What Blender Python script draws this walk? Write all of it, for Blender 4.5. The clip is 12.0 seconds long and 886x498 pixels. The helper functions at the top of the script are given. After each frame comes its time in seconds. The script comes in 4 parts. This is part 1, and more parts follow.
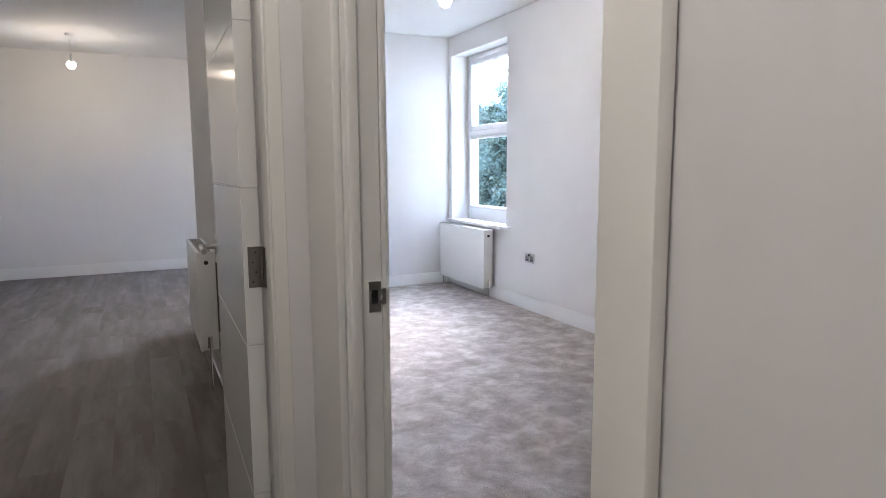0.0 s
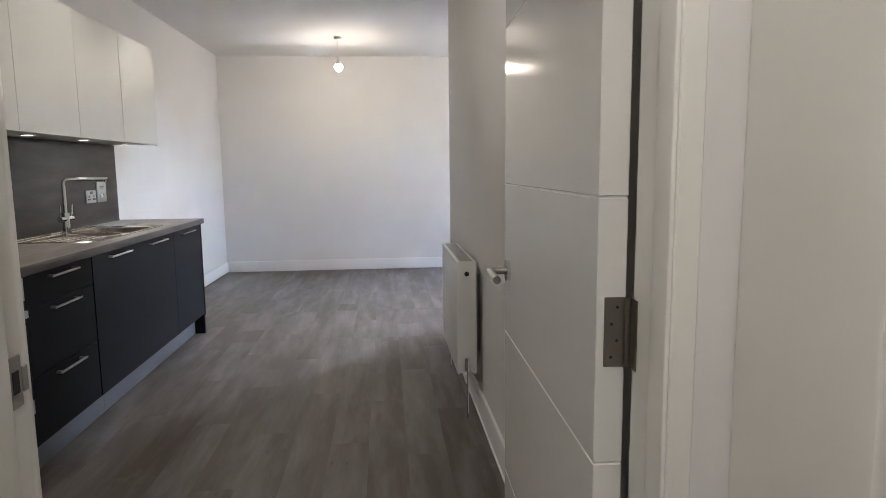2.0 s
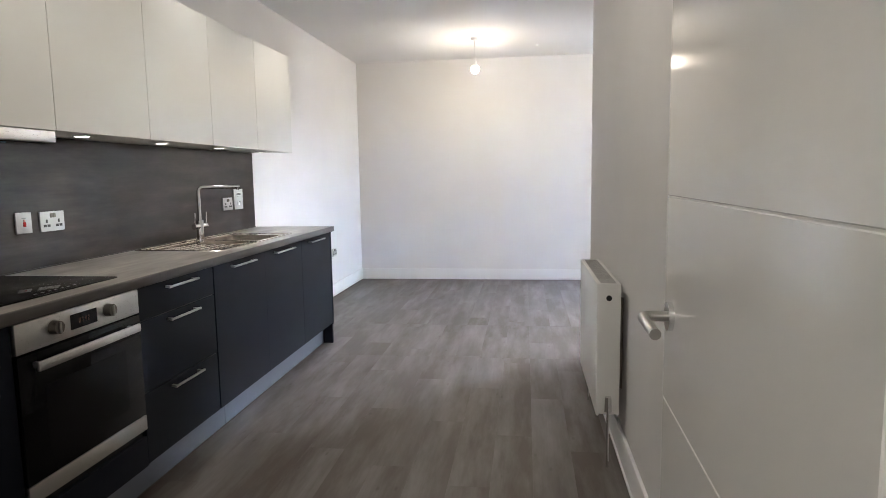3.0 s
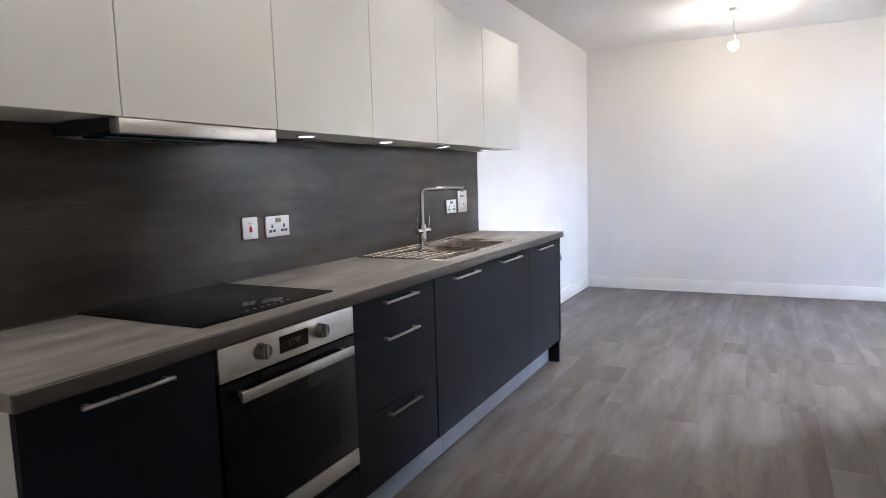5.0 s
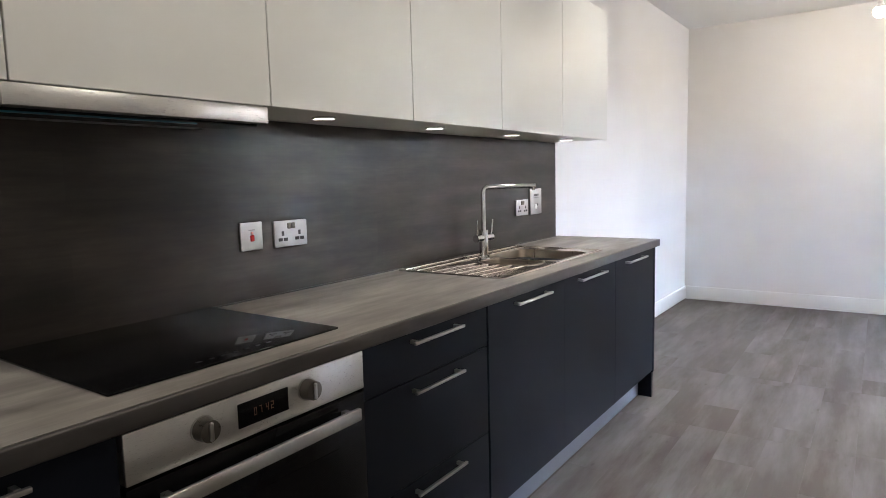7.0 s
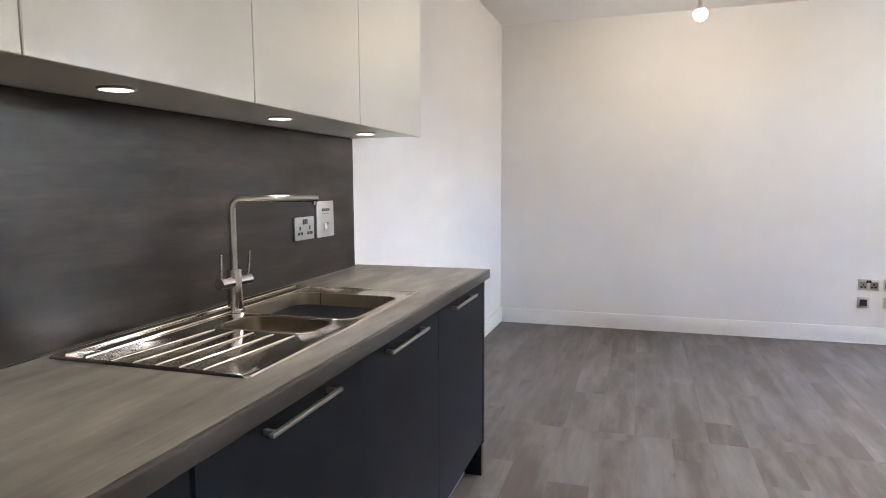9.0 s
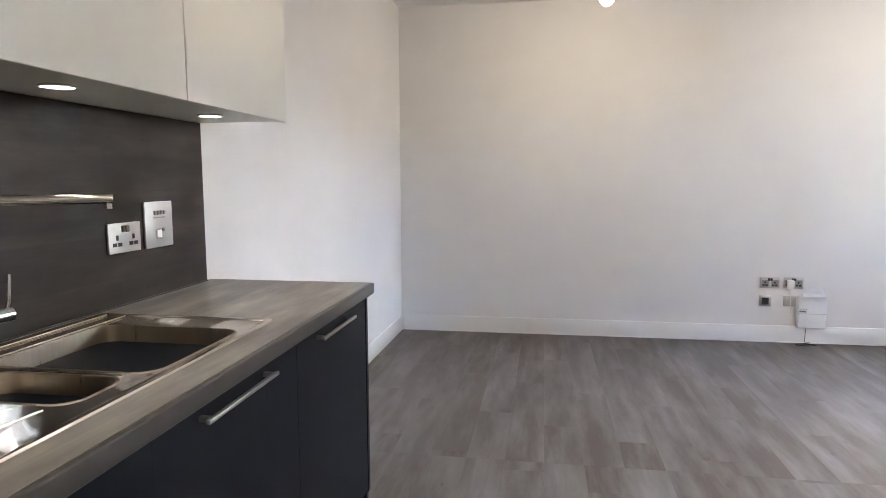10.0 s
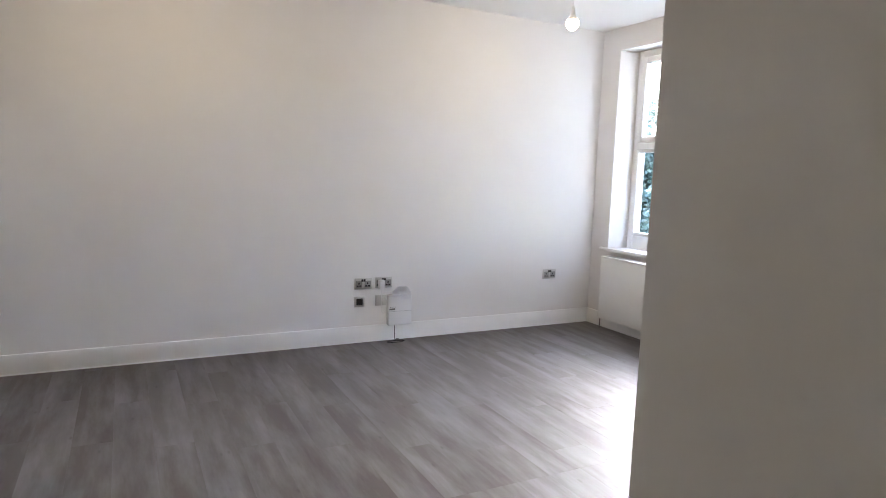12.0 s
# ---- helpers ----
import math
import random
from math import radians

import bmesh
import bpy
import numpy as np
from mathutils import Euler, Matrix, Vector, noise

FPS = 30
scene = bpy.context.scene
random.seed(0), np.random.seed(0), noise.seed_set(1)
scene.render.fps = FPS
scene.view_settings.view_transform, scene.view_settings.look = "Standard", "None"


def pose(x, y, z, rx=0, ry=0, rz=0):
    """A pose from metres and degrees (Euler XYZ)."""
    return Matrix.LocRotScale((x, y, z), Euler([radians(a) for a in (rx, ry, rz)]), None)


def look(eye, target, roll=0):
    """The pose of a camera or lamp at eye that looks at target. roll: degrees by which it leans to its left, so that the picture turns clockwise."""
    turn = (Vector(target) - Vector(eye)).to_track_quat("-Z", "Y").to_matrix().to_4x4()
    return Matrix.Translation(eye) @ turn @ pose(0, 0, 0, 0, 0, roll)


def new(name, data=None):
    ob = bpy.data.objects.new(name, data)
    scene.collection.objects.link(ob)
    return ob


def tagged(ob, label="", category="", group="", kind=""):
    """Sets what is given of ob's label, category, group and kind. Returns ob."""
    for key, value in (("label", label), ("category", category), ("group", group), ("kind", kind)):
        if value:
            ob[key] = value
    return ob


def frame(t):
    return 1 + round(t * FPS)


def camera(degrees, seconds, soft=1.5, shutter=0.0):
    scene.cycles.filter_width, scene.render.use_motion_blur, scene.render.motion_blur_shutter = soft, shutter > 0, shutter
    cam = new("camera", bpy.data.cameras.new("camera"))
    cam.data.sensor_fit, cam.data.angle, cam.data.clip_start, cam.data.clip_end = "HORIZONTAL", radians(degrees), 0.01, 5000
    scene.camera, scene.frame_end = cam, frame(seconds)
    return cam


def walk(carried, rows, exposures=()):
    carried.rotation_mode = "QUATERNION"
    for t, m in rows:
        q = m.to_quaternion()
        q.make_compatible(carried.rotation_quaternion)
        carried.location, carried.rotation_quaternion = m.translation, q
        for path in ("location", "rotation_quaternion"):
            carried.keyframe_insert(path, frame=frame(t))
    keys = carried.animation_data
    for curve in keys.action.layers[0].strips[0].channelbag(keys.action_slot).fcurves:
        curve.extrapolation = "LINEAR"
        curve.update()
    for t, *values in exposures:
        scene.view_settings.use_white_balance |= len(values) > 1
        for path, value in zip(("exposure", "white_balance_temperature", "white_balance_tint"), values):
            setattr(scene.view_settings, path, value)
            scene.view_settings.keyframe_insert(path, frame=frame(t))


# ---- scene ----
cam = camera(70.6, 12.0, soft=0.9)
PATH = [
    (0, (0.353, 0.097, 1.29), (1.219, 1.882, 1.034), -0.3),
    (0.5, (0.353, 0.246, 1.282), (0.907, 2.15, 1.021), -0.9),
    (1, (0.345, 0.403, 1.284), (0.631, 2.365, 1.022), -1.4),
    (1.5, (0.312, 0.601, 1.276), (0.513, 2.574, 1.017), -0.9),
    (2, (0.279, 0.809, 1.286), (0.459, 2.784, 1.031), -0.6),
    (2.5, (0.297, 1.012, 1.283), (0.323, 2.997, 1.039), -0.8),
    (3, (0.324, 1.192, 1.288), (0.063, 3.161, 1.057), -0.9),
    (3.2, (0.327, 1.242, 1.292), (-0.024, 3.196, 1.055), -1.0),
    (4.8, (0.105, 1.619, 1.289), (-0.748, 3.414, 1.066), -1.6),
    (5, (0.079, 1.678, 1.288), (-0.832, 3.446, 1.071), -1.7),
    (5.5, (0.084, 1.816, 1.297), (-0.982, 3.495, 1.085), -2.1),
    (6, (0.051, 1.937, 1.291), (-1.075, 3.576, 1.074), -1.9),
    (6.5, (-0.032, 2.103, 1.284), (-1.175, 3.728, 1.059), -1.7),
    (6.7, (-0.079, 2.173, 1.283), (-1.221, 3.799, 1.060), -1.6),
    (8.3, (-0.364, 2.935, 1.289), (-1.366, 4.654, 1.080), -0.7),
    (8.5, (-0.416, 3.033, 1.287), (-1.339, 4.795, 1.083), -0.7),
    (9, (-0.544, 3.266, 1.285), (-1.137, 5.165, 1.077), -0.3),
    (9.5, (-0.572, 3.485, 1.281), (-1.03, 5.419, 1.062), -0.3),
    (10, (-0.552, 3.736, 1.281), (-0.868, 5.698, 1.062), -0.2),
    (10.5, (-0.555, 3.95, 1.274), (-0.612, 5.937, 1.059), 0.3),
    (11, (-0.575, 4.145, 1.289), (-0.251, 6.109, 1.092), 0.8),
    (11.5, (-0.52, 4.277, 1.317), (0.176, 6.141, 1.107), 0.9),
    (12, (-0.461, 4.316, 1.347), (0.445, 6.084, 1.111), 2.0),
]
EXPOSURES = [(0.0, 5.65, 6350, 14), (1.0, 5.62, 6350, 14), (2.5, 6.32, 6450, 11), (5.0, 6.6, 6150, 13), (6.5, 6.55, 6300, 12), (8.5, 6.45, 6600, 13), (9.5, 6.1, 6800, 13), (10.5, 5.95, 6850, 13), (11.2, 5.7, 6850, 12), (12.0, 5.65, 6900, 13)]
walk(cam, [(t, look(eye, target, roll)) for t, eye, target, roll in PATH], EXPOSURES)

# ---- light ----
world = bpy.data.worlds.new("world")
scene.world = world
world.use_nodes = True
wn = world.node_tree
sky = wn.nodes.new("ShaderNodeTexSky")
sky.sky_type, sky.sun_disc = "NISHITA", False
sky.sun_elevation, sky.sun_rotation = radians(33), radians(53)
sky.dust_density, sky.air_density, sky.ozone_density = 0.6, 1.0, 2.5
wn.links.new(sky.outputs[0], wn.nodes["Background"].inputs[0])
wn.nodes["Background"].inputs[1].default_value = 0.15

sun_data = bpy.data.lights.new("sun", "SUN")
sun_data.energy, sun_data.angle, sun_data.color = 0.42, radians(70), (0.84, 0.92, 1.0)
sun = new("sun", sun_data)
sun.matrix_world = look((26.8, 20.2, 21.8), (0, 0, 0))


def bulb_light(name, at, power, radius, colour):
    data = bpy.data.lights.new(name, "POINT")
    data.energy, data.shadow_soft_size, data.color = power, radius, colour
    ob = new(name, data)
    ob.location = at
    return ob


WARM, WHITE = (1.0, 0.86, 0.70), (1.0, 0.96, 0.91)
SPOT_POWER = 0.33
SPOTS = (2.05, 3.22, 4.385, 5.555)
# third and fifth pendants, kitchen and hall, are unseen and added as fill light
BULBS_AND_FILL = ((-0.19, 7.80, 0.245, WARM), (2.236, 7.80, 0.27, WARM), (-0.19, 3.40, 0.09, WHITE), (2.232, 3.92, 0.36, WHITE), (0.20, 0.28, 0.30, WHITE))
DOWNLIGHTS = (2.50, 3.735, 4.34, 4.97, 5.60)


# ---- materials ----
def material(name):
    m = bpy.data.materials.new(name)
    m.use_nodes = True
    return m, m.node_tree, m.node_tree.nodes["Principled BSDF"]


def node(nt, kind, **values):
    n = nt.nodes.new(kind)
    for key, value in values.items():
        n.inputs[key].default_value = value
    return n


def mapped(nt, scale, per_object=False):
    """World position times scale, shifted for each object where asked."""
    geo = nt.nodes.new("ShaderNodeNewGeometry")
    mp = nt.nodes.new("ShaderNodeMapping")
    mp.inputs["Scale"].default_value = scale
    nt.links.new(geo.outputs["Position"], mp.inputs["Vector"])
    if per_object:
        info = nt.nodes.new("ShaderNodeObjectInfo")
        mul = nt.nodes.new("ShaderNodeMath")
        mul.operation = "MULTIPLY"
        mul.inputs[1].default_value = 37.0
        nt.links.new(info.outputs["Random"], mul.inputs[0])
        comb = nt.nodes.new("ShaderNodeCombineXYZ")
        for k in range(3):
            nt.links.new(mul.outputs[0], comb.inputs[k])
        nt.links.new(comb.outputs[0], mp.inputs["Location"])
    return mp.outputs[0]


def noise_tex(nt, vec, scale, detail=4.0, rough=0.55):
    n = node(nt, "ShaderNodeTexNoise", Scale=scale, Detail=detail, Roughness=rough)
    nt.links.new(vec, n.inputs["Vector"])
    return n.outputs["Fac"]


def ramp(nt, fac, *stops):
    r = nt.nodes.new("ShaderNodeValToRGB")
    while len(r.color_ramp.elements) < len(stops):
        r.color_ramp.elements.new(0.5)
    for e, (p, c) in zip(r.color_ramp.elements, stops):
        e.position, e.color = p, (*c, 1) if len(c) == 3 else c
    nt.links.new(fac, r.inputs[0])
    return r.outputs[0]


def mix(nt, kind, fac, a, b):
    m = nt.nodes.new("ShaderNodeMix")
    m.data_type, m.blend_type = "RGBA", kind
    for sock, v in ((m.inputs[0], fac), (m.inputs[6], a), (m.inputs[7], b)):
        if hasattr(v, "is_linked"):
            nt.links.new(v, sock)
        else:
            sock.default_value = v if isinstance(v, float) else (*v, 1)
    return m.outputs[2]


def span(nt, fac, lo, hi):
    m = nt.nodes.new("ShaderNodeMapRange")
    m.inputs["To Min"].default_value, m.inputs["To Max"].default_value = lo, hi
    nt.links.new(fac, m.inputs["Value"])
    return m.outputs[0]


def bump(nt, bsdf, height, strength, distance=0.002):
    b = node(nt, "ShaderNodeBump", Strength=strength, Distance=distance)
    nt.links.new(height, b.inputs["Height"])
    nt.links.new(b.outputs[0], bsdf.inputs["Normal"])


def painted(name, colour, rough, var=0.03, grain=160.0, relief=0.12, coat=0.0):
    """Paint or lacquer: slight patchiness, roller or brush grain in the relief."""
    m, nt, p = material(name)
    big = noise_tex(nt, mapped(nt, (1, 1, 1)), 1.3, 3)
    fine = noise_tex(nt, mapped(nt, (1, 1, 1)), grain, 3)
    lo = tuple(c * (1 - var) for c in colour)
    hi = tuple(min(1.0, c * (1 + var * 0.5)) for c in colour)
    nt.links.new(ramp(nt, big, (0.3, lo), (0.7, hi)), p.inputs["Base Color"])
    nt.links.new(span(nt, fine, rough * 0.85, min(1.0, rough * 1.12)), p.inputs["Roughness"])
    p.inputs["Coat Weight"].default_value = coat
    bump(nt, p, fine, relief, 0.001)
    return m


def metal(name, colour, rough, stretch=(1, 1, 1), grain=90.0):
    m, nt, p = material(name)
    fine = noise_tex(nt, mapped(nt, stretch), grain, 3)
    nt.links.new(ramp(nt, fine, (0.3, tuple(c * 0.9 for c in colour)), (0.7, colour)), p.inputs["Base Color"])
    nt.links.new(span(nt, fine, rough * 0.75, rough * 1.25), p.inputs["Roughness"])
    p.inputs["Metallic"].default_value = 1.0
    return m


def plain(name, colour, rough, spec=0.5):
    m, nt, p = material(name)
    p.inputs["Base Color"].default_value = (*colour, 1)
    fine = noise_tex(nt, mapped(nt, (1, 1, 1)), 60, 3)
    nt.links.new(span(nt, fine, rough * 0.85, min(1, rough * 1.15)), p.inputs["Roughness"])
    p.inputs["Specular IOR Level"].default_value = spec
    return m


def glow(name, colour, strength):
    m, nt, p = material(name)
    p.inputs["Base Color"].default_value = (*colour, 1)
    p.inputs["Emission Color"].default_value = (*colour, 1)
    p.inputs["Emission Strength"].default_value = strength
    return m


WALL = painted("wall_emulsion", (0.765, 0.755, 0.745), 0.75, 0.03, 220, 0.10)
CEIL = painted("ceiling_emulsion", (0.82, 0.82, 0.815), 0.85, 0.02, 220, 0.10)
TRIM = painted("satin_trim_paint", (0.83, 0.83, 0.825), 0.36, 0.03, 130, 0.10)
JAMBPAINT = painted("warm_white_lining_paint", (0.84, 0.83, 0.785), 0.36, 0.03, 130, 0.10)
DOORPAINT = painted("satin_door_paint", (0.77, 0.77, 0.745), 0.085, 0.02, 90, 0.02)
RADPAINT = painted("radiator_enamel", (0.80, 0.80, 0.78), 0.30, 0.02, 120, 0.03)
WHITEPL = plain("white_plastic", (0.80, 0.80, 0.79), 0.30)
UPVC = plain("white_upvc", (0.84, 0.85, 0.86), 0.25)
DARKUNIT = painted("anthracite_cabinet_lacquer", (0.0082, 0.0104, 0.0162), 0.46, 0.10, 260, 0.03)
DARKUNIT.node_tree.nodes["Principled BSDF"].inputs["Specular IOR Level"].default_value = 0.08
LIGHTUNIT = painted("pale_grey_cabinet_lacquer", (0.67, 0.67, 0.635), 0.40, 0.02, 260, 0.03)
PLINTH = painted("blue_grey_plinth_foil", (0.125, 0.140, 0.178), 0.38, 0.06, 120, 0.03)
STEEL = metal("brushed_stainless_steel", (0.62, 0.61, 0.59), 0.30, (1, 1, 14))
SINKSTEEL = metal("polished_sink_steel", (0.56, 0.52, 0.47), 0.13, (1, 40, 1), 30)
# bowl steel browned and darkened to stand for the dark surroundings it mirrors
BOWLSTEEL_SHADED = metal("brushed_bowl_steel_shaded", (0.33, 0.285, 0.235), 0.30, (16, 16, 0.4), 6.0)
CHROME = metal("chrome", (0.80, 0.80, 0.80), 0.07)
HANDLESTEEL = metal("satin_nickel", (0.48, 0.47, 0.45), 0.30, (1, 1, 1), 9.0)
HINGESTEEL = metal("dull_hinge_steel", (0.27, 0.245, 0.215), 0.40)
KNOBSTEEL = metal("dark_knob_steel", (0.19, 0.175, 0.155), 0.30)
PLATE = metal("satin_socket_plate", (0.45, 0.44, 0.44), 0.48, (1, 1, 1), 9.0)
FILM = plain("blue_protective_film", (0.03, 0.16, 0.24), 0.3)
BLACKGLASS = plain("black_glass", (0.004, 0.004, 0.0045), 0.05, 0.2)
OVENGLASS = plain("smoked_oven_glass", (0.004, 0.004, 0.0045), 0.06, 0.12)
BLACKPL = plain("black_plastic", (0.012, 0.012, 0.013), 0.35)
INSERT = plain("grey_socket_insert", (0.26, 0.26, 0.26), 0.4)
GREYPL = plain("grey_plastic", (0.20, 0.20, 0.20), 0.4)
GROOVE = painted("groove_shadow_paint", (0.70, 0.70, 0.67), 0.5, 0.02)
PAPER = plain("paper", (0.78, 0.79, 0.81), 0.8)
REDNEON = plain("red_rocker_plastic", (0.42, 0.02, 0.02), 0.25)
NEON = plain("pale_neon_lens", (0.75, 0.35, 0.32), 0.2)
BULBGLASS = glow("warm_bulb_glass", (1.0, 0.86, 0.66), 0.6)
LEDLENS = glow("cool_downlight_lens", (1.0, 0.97, 0.90), 0.3)
CLOCKLED = plain("amber_clock_digits", (0.16, 0.075, 0.03), 0.5)

# wood-effect vinyl planks, grain along y: pale limed streaks, brown heartwood, small dark knots
PLANK, nt, p = material("grey_oak_vinyl_plank")
cloud = noise_tex(nt, mapped(nt, (5.2, 0.85, 1.0), True), 1.5, 6, 0.62)
streak = noise_tex(nt, mapped(nt, (70, 1.8, 1), True), 1.6, 6, 0.65)
patch = noise_tex(nt, mapped(nt, (4.0, 0.9, 1.0)), 1.2, 3, 0.5)
info = nt.nodes.new("ShaderNodeObjectInfo")
tone = ramp(nt, info.outputs["Random"], (0.0, (0.074, 0.059, 0.048)), (0.3, (0.088, 0.073, 0.062)), (0.65, (0.104, 0.092, 0.083)), (1.0, (0.080, 0.065, 0.054)))
pale = mix(nt, "MIX", ramp(nt, cloud, (0.40, (0, 0, 0)), (0.66, (0.80, 0.80, 0.80))), tone, (0.185, 0.177, 0.173))
worn = mix(nt, "MULTIPLY", 1.0, pale, ramp(nt, patch, (0.34, (0.80, 0.775, 0.76)), (0.62, (1.06, 1.06, 1.06))))
grain = ramp(nt, streak, (0.3, (0.91, 0.905, 0.90)), (0.65, (1.04, 1.04, 1.04)))
spot = node(nt, "ShaderNodeTexVoronoi", Scale=1.0)
nt.links.new(mapped(nt, (11, 4.2, 1), True), spot.inputs["Vector"])
knot = ramp(nt, spot.outputs["Distance"], (0.02, (0.66, 0.62, 0.59)), (0.11, (1, 1, 1)))
wood = mix(nt, "MULTIPLY", 1.0, worn, grain)
nt.links.new(mix(nt, "MULTIPLY", 1.0, wood, knot), p.inputs["Base Color"])
nt.links.new(span(nt, streak, 0.42, 0.58), p.inputs["Roughness"])
p.inputs["Specular IOR Level"].default_value = 0.35
bump(nt, p, streak, 0.18, 0.001)

# mottled cut-pile carpet
CARPET, nt, p = material("mottled_grey_carpet")
v = mapped(nt, (1, 1, 1))
blot = noise_tex(nt, v, 6.5, 8, 0.70)
nt.nodes[-1].inputs["Distortion"].default_value = 0.25
pile = noise_tex(nt, v, 260, 2)
tuft = node(nt, "ShaderNodeTexVoronoi", Scale=190.0)
nt.links.new(v, tuft.inputs["Vector"])
base = ramp(nt, blot, (0.36, (0.40, 0.35, 0.32)), (0.50, (0.53, 0.48, 0.45)), (0.64, (0.72, 0.67, 0.64)))
nt.links.new(mix(nt, "MULTIPLY", 0.6, base, ramp(nt, pile, (0.3, (0.7, 0.7, 0.7)), (0.7, (1.1, 1.1, 1.1)))), p.inputs["Base Color"])
p.inputs["Roughness"].default_value = 0.95
p.inputs["Specular IOR Level"].default_value = 0.1
bump(nt, p, tuft.outputs["Distance"], 0.7, 0.006)


def board(name, dark, light, rough, plank=None, relief=0.12):
    """Weathered oak laminate with the grain along y, printed as planks of a given width where asked."""
    m, nt, p = material(name)
    a = noise_tex(nt, mapped(nt, (6, 0.8, 6)), 1.6, 6, 0.62)
    b = noise_tex(nt, mapped(nt, (80, 2.2, 80)), 1.5, 5, 0.6)
    blot = noise_tex(nt, mapped(nt, (9, 2.6, 9)), 1.1, 4, 0.6)
    c = ramp(nt, a, (0.32, dark), (0.70, light))
    c = mix(nt, "MULTIPLY", 0.8, c, ramp(nt, b, (0.35, (0.86, 0.855, 0.85)), (0.65, (1.06, 1.06, 1.06))))
    c = mix(nt, "MULTIPLY", 0.9, c, ramp(nt, blot, (0.34, (0.62, 0.61, 0.60)), (0.52, (1.0, 1.0, 1.0)), (0.68, (1.34, 1.33, 1.31))))
    if plank:
        bricks = node(nt, "ShaderNodeTexBrick", Scale=1.0)
        bricks.offset = 0.37
        for key, value in (("Mortar Size", 0.0006), ("Mortar Smooth", 1.0), ("Brick Width", 1.15), ("Row Height", plank), ("Bias", 0.0)):
            bricks.inputs[key].default_value = value
        bricks.inputs["Color1"].default_value = (0.86, 0.855, 0.85, 1)
        bricks.inputs["Color2"].default_value = (1.12, 1.115, 1.11, 1)
        bricks.inputs["Mortar"].default_value = (0.9, 0.89, 0.88, 1)
        geo = nt.nodes.new("ShaderNodeNewGeometry")
        sep = nt.nodes.new("ShaderNodeSeparateXYZ")
        comb = nt.nodes.new("ShaderNodeCombineXYZ")
        nt.links.new(geo.outputs["Position"], sep.inputs[0])
        nt.links.new(sep.outputs["Y"], comb.inputs["X"])
        nt.links.new(sep.outputs["Z"], comb.inputs["Y"])
        nt.links.new(comb.outputs[0], bricks.inputs["Vector"])
        c = mix(nt, "MULTIPLY", 1.0, c, bricks.outputs["Color"])
    nt.links.new(c, p.inputs["Base Color"])
    nt.links.new(span(nt, b, rough * 0.85, rough * 1.2), p.inputs["Roughness"])
    bump(nt, p, b, relief, 0.001)
    return m


WORKTOP = board("grey_oak_laminate_worktop", (0.115, 0.104, 0.093), (0.310, 0.286, 0.257), 0.36)
SPLASH = board("dark_oak_splashback_laminate", (0.0175, 0.0142, 0.0124), (0.053, 0.0435, 0.0380), 0.33, 0.125, 0.2)
SPLASH.node_tree.nodes["Principled BSDF"].inputs["Specular IOR Level"].default_value = 0.30
EDGEBAND = board("dark_worktop_edging", (0.032, 0.028, 0.026), (0.058, 0.052, 0.048), 0.42)

GLASS, nt, p = material("window_glass")
p.inputs["Transmission Weight"].default_value = 1.0
p.inputs["Roughness"].default_value = 0.0
p.inputs["IOR"].default_value = 1.01
p.inputs["Base Color"].default_value = (1, 1, 1, 1)

LEAF, nt, p = material("green_leaf")
geo = nt.nodes.new("ShaderNodeNewGeometry")
nt.links.new(ramp(nt, geo.outputs["Random Per Island"], (0.0, (0.080, 0.112, 0.092)), (0.6, (0.105, 0.138, 0.114)), (1.0, (0.130, 0.150, 0.122))), p.inputs["Base Color"])
p.inputs["Roughness"].default_value = 0.6
thin = node(nt, "ShaderNodeBsdfTranslucent")
nt.links.new(p.inputs["Base Color"].links[0].from_socket, thin.inputs["Color"])
both = nt.nodes.new("ShaderNodeMixShader")
both.inputs[0].default_value = 0.55
nt.links.new(p.outputs[0], both.inputs[1])
nt.links.new(thin.outputs[0], both.inputs[2])
nt.links.new(both.outputs[0], nt.nodes["Material Output"].inputs[0])
BARK = painted("bark", (0.11, 0.085, 0.065), 0.9, 0.3, 30, 0.8)
GRASS = painted("pale_gravel_and_moss", (0.055, 0.065, 0.045), 0.95, 0.35, 40, 0.8)


# ---- building helpers ----
OFFSET = {}


def bx(bm, x0, x1, y0, y1, z0, z1, bev=0.0, seg=1):
    """A box, its edges rounded by bev."""
    r = bmesh.ops.create_cube(bm, size=1.0, matrix=Matrix.LocRotScale(((x0 + x1) / 2, (y0 + y1) / 2, (z0 + z1) / 2), None, (x1 - x0, y1 - y0, z1 - z0)))
    if bev:
        edges = list({e for vert in r["verts"] for e in vert.link_edges})
        bmesh.ops.bevel(bm, geom=edges, offset=bev, segments=seg, affect="EDGES", profile=0.5)
    return bm


def cyl(bm, p0, p1, r0, r1=None, n=20):
    p0, p1 = Vector(p0), Vector(p1)
    m = Matrix.Translation((p0 + p1) / 2) @ (p1 - p0).to_track_quat("Z", "Y").to_matrix().to_4x4()
    bmesh.ops.create_cone(bm, cap_ends=True, segments=n, radius1=r0, radius2=r0 if r1 is None else r1, depth=(p1 - p0).length, matrix=m)
    return bm


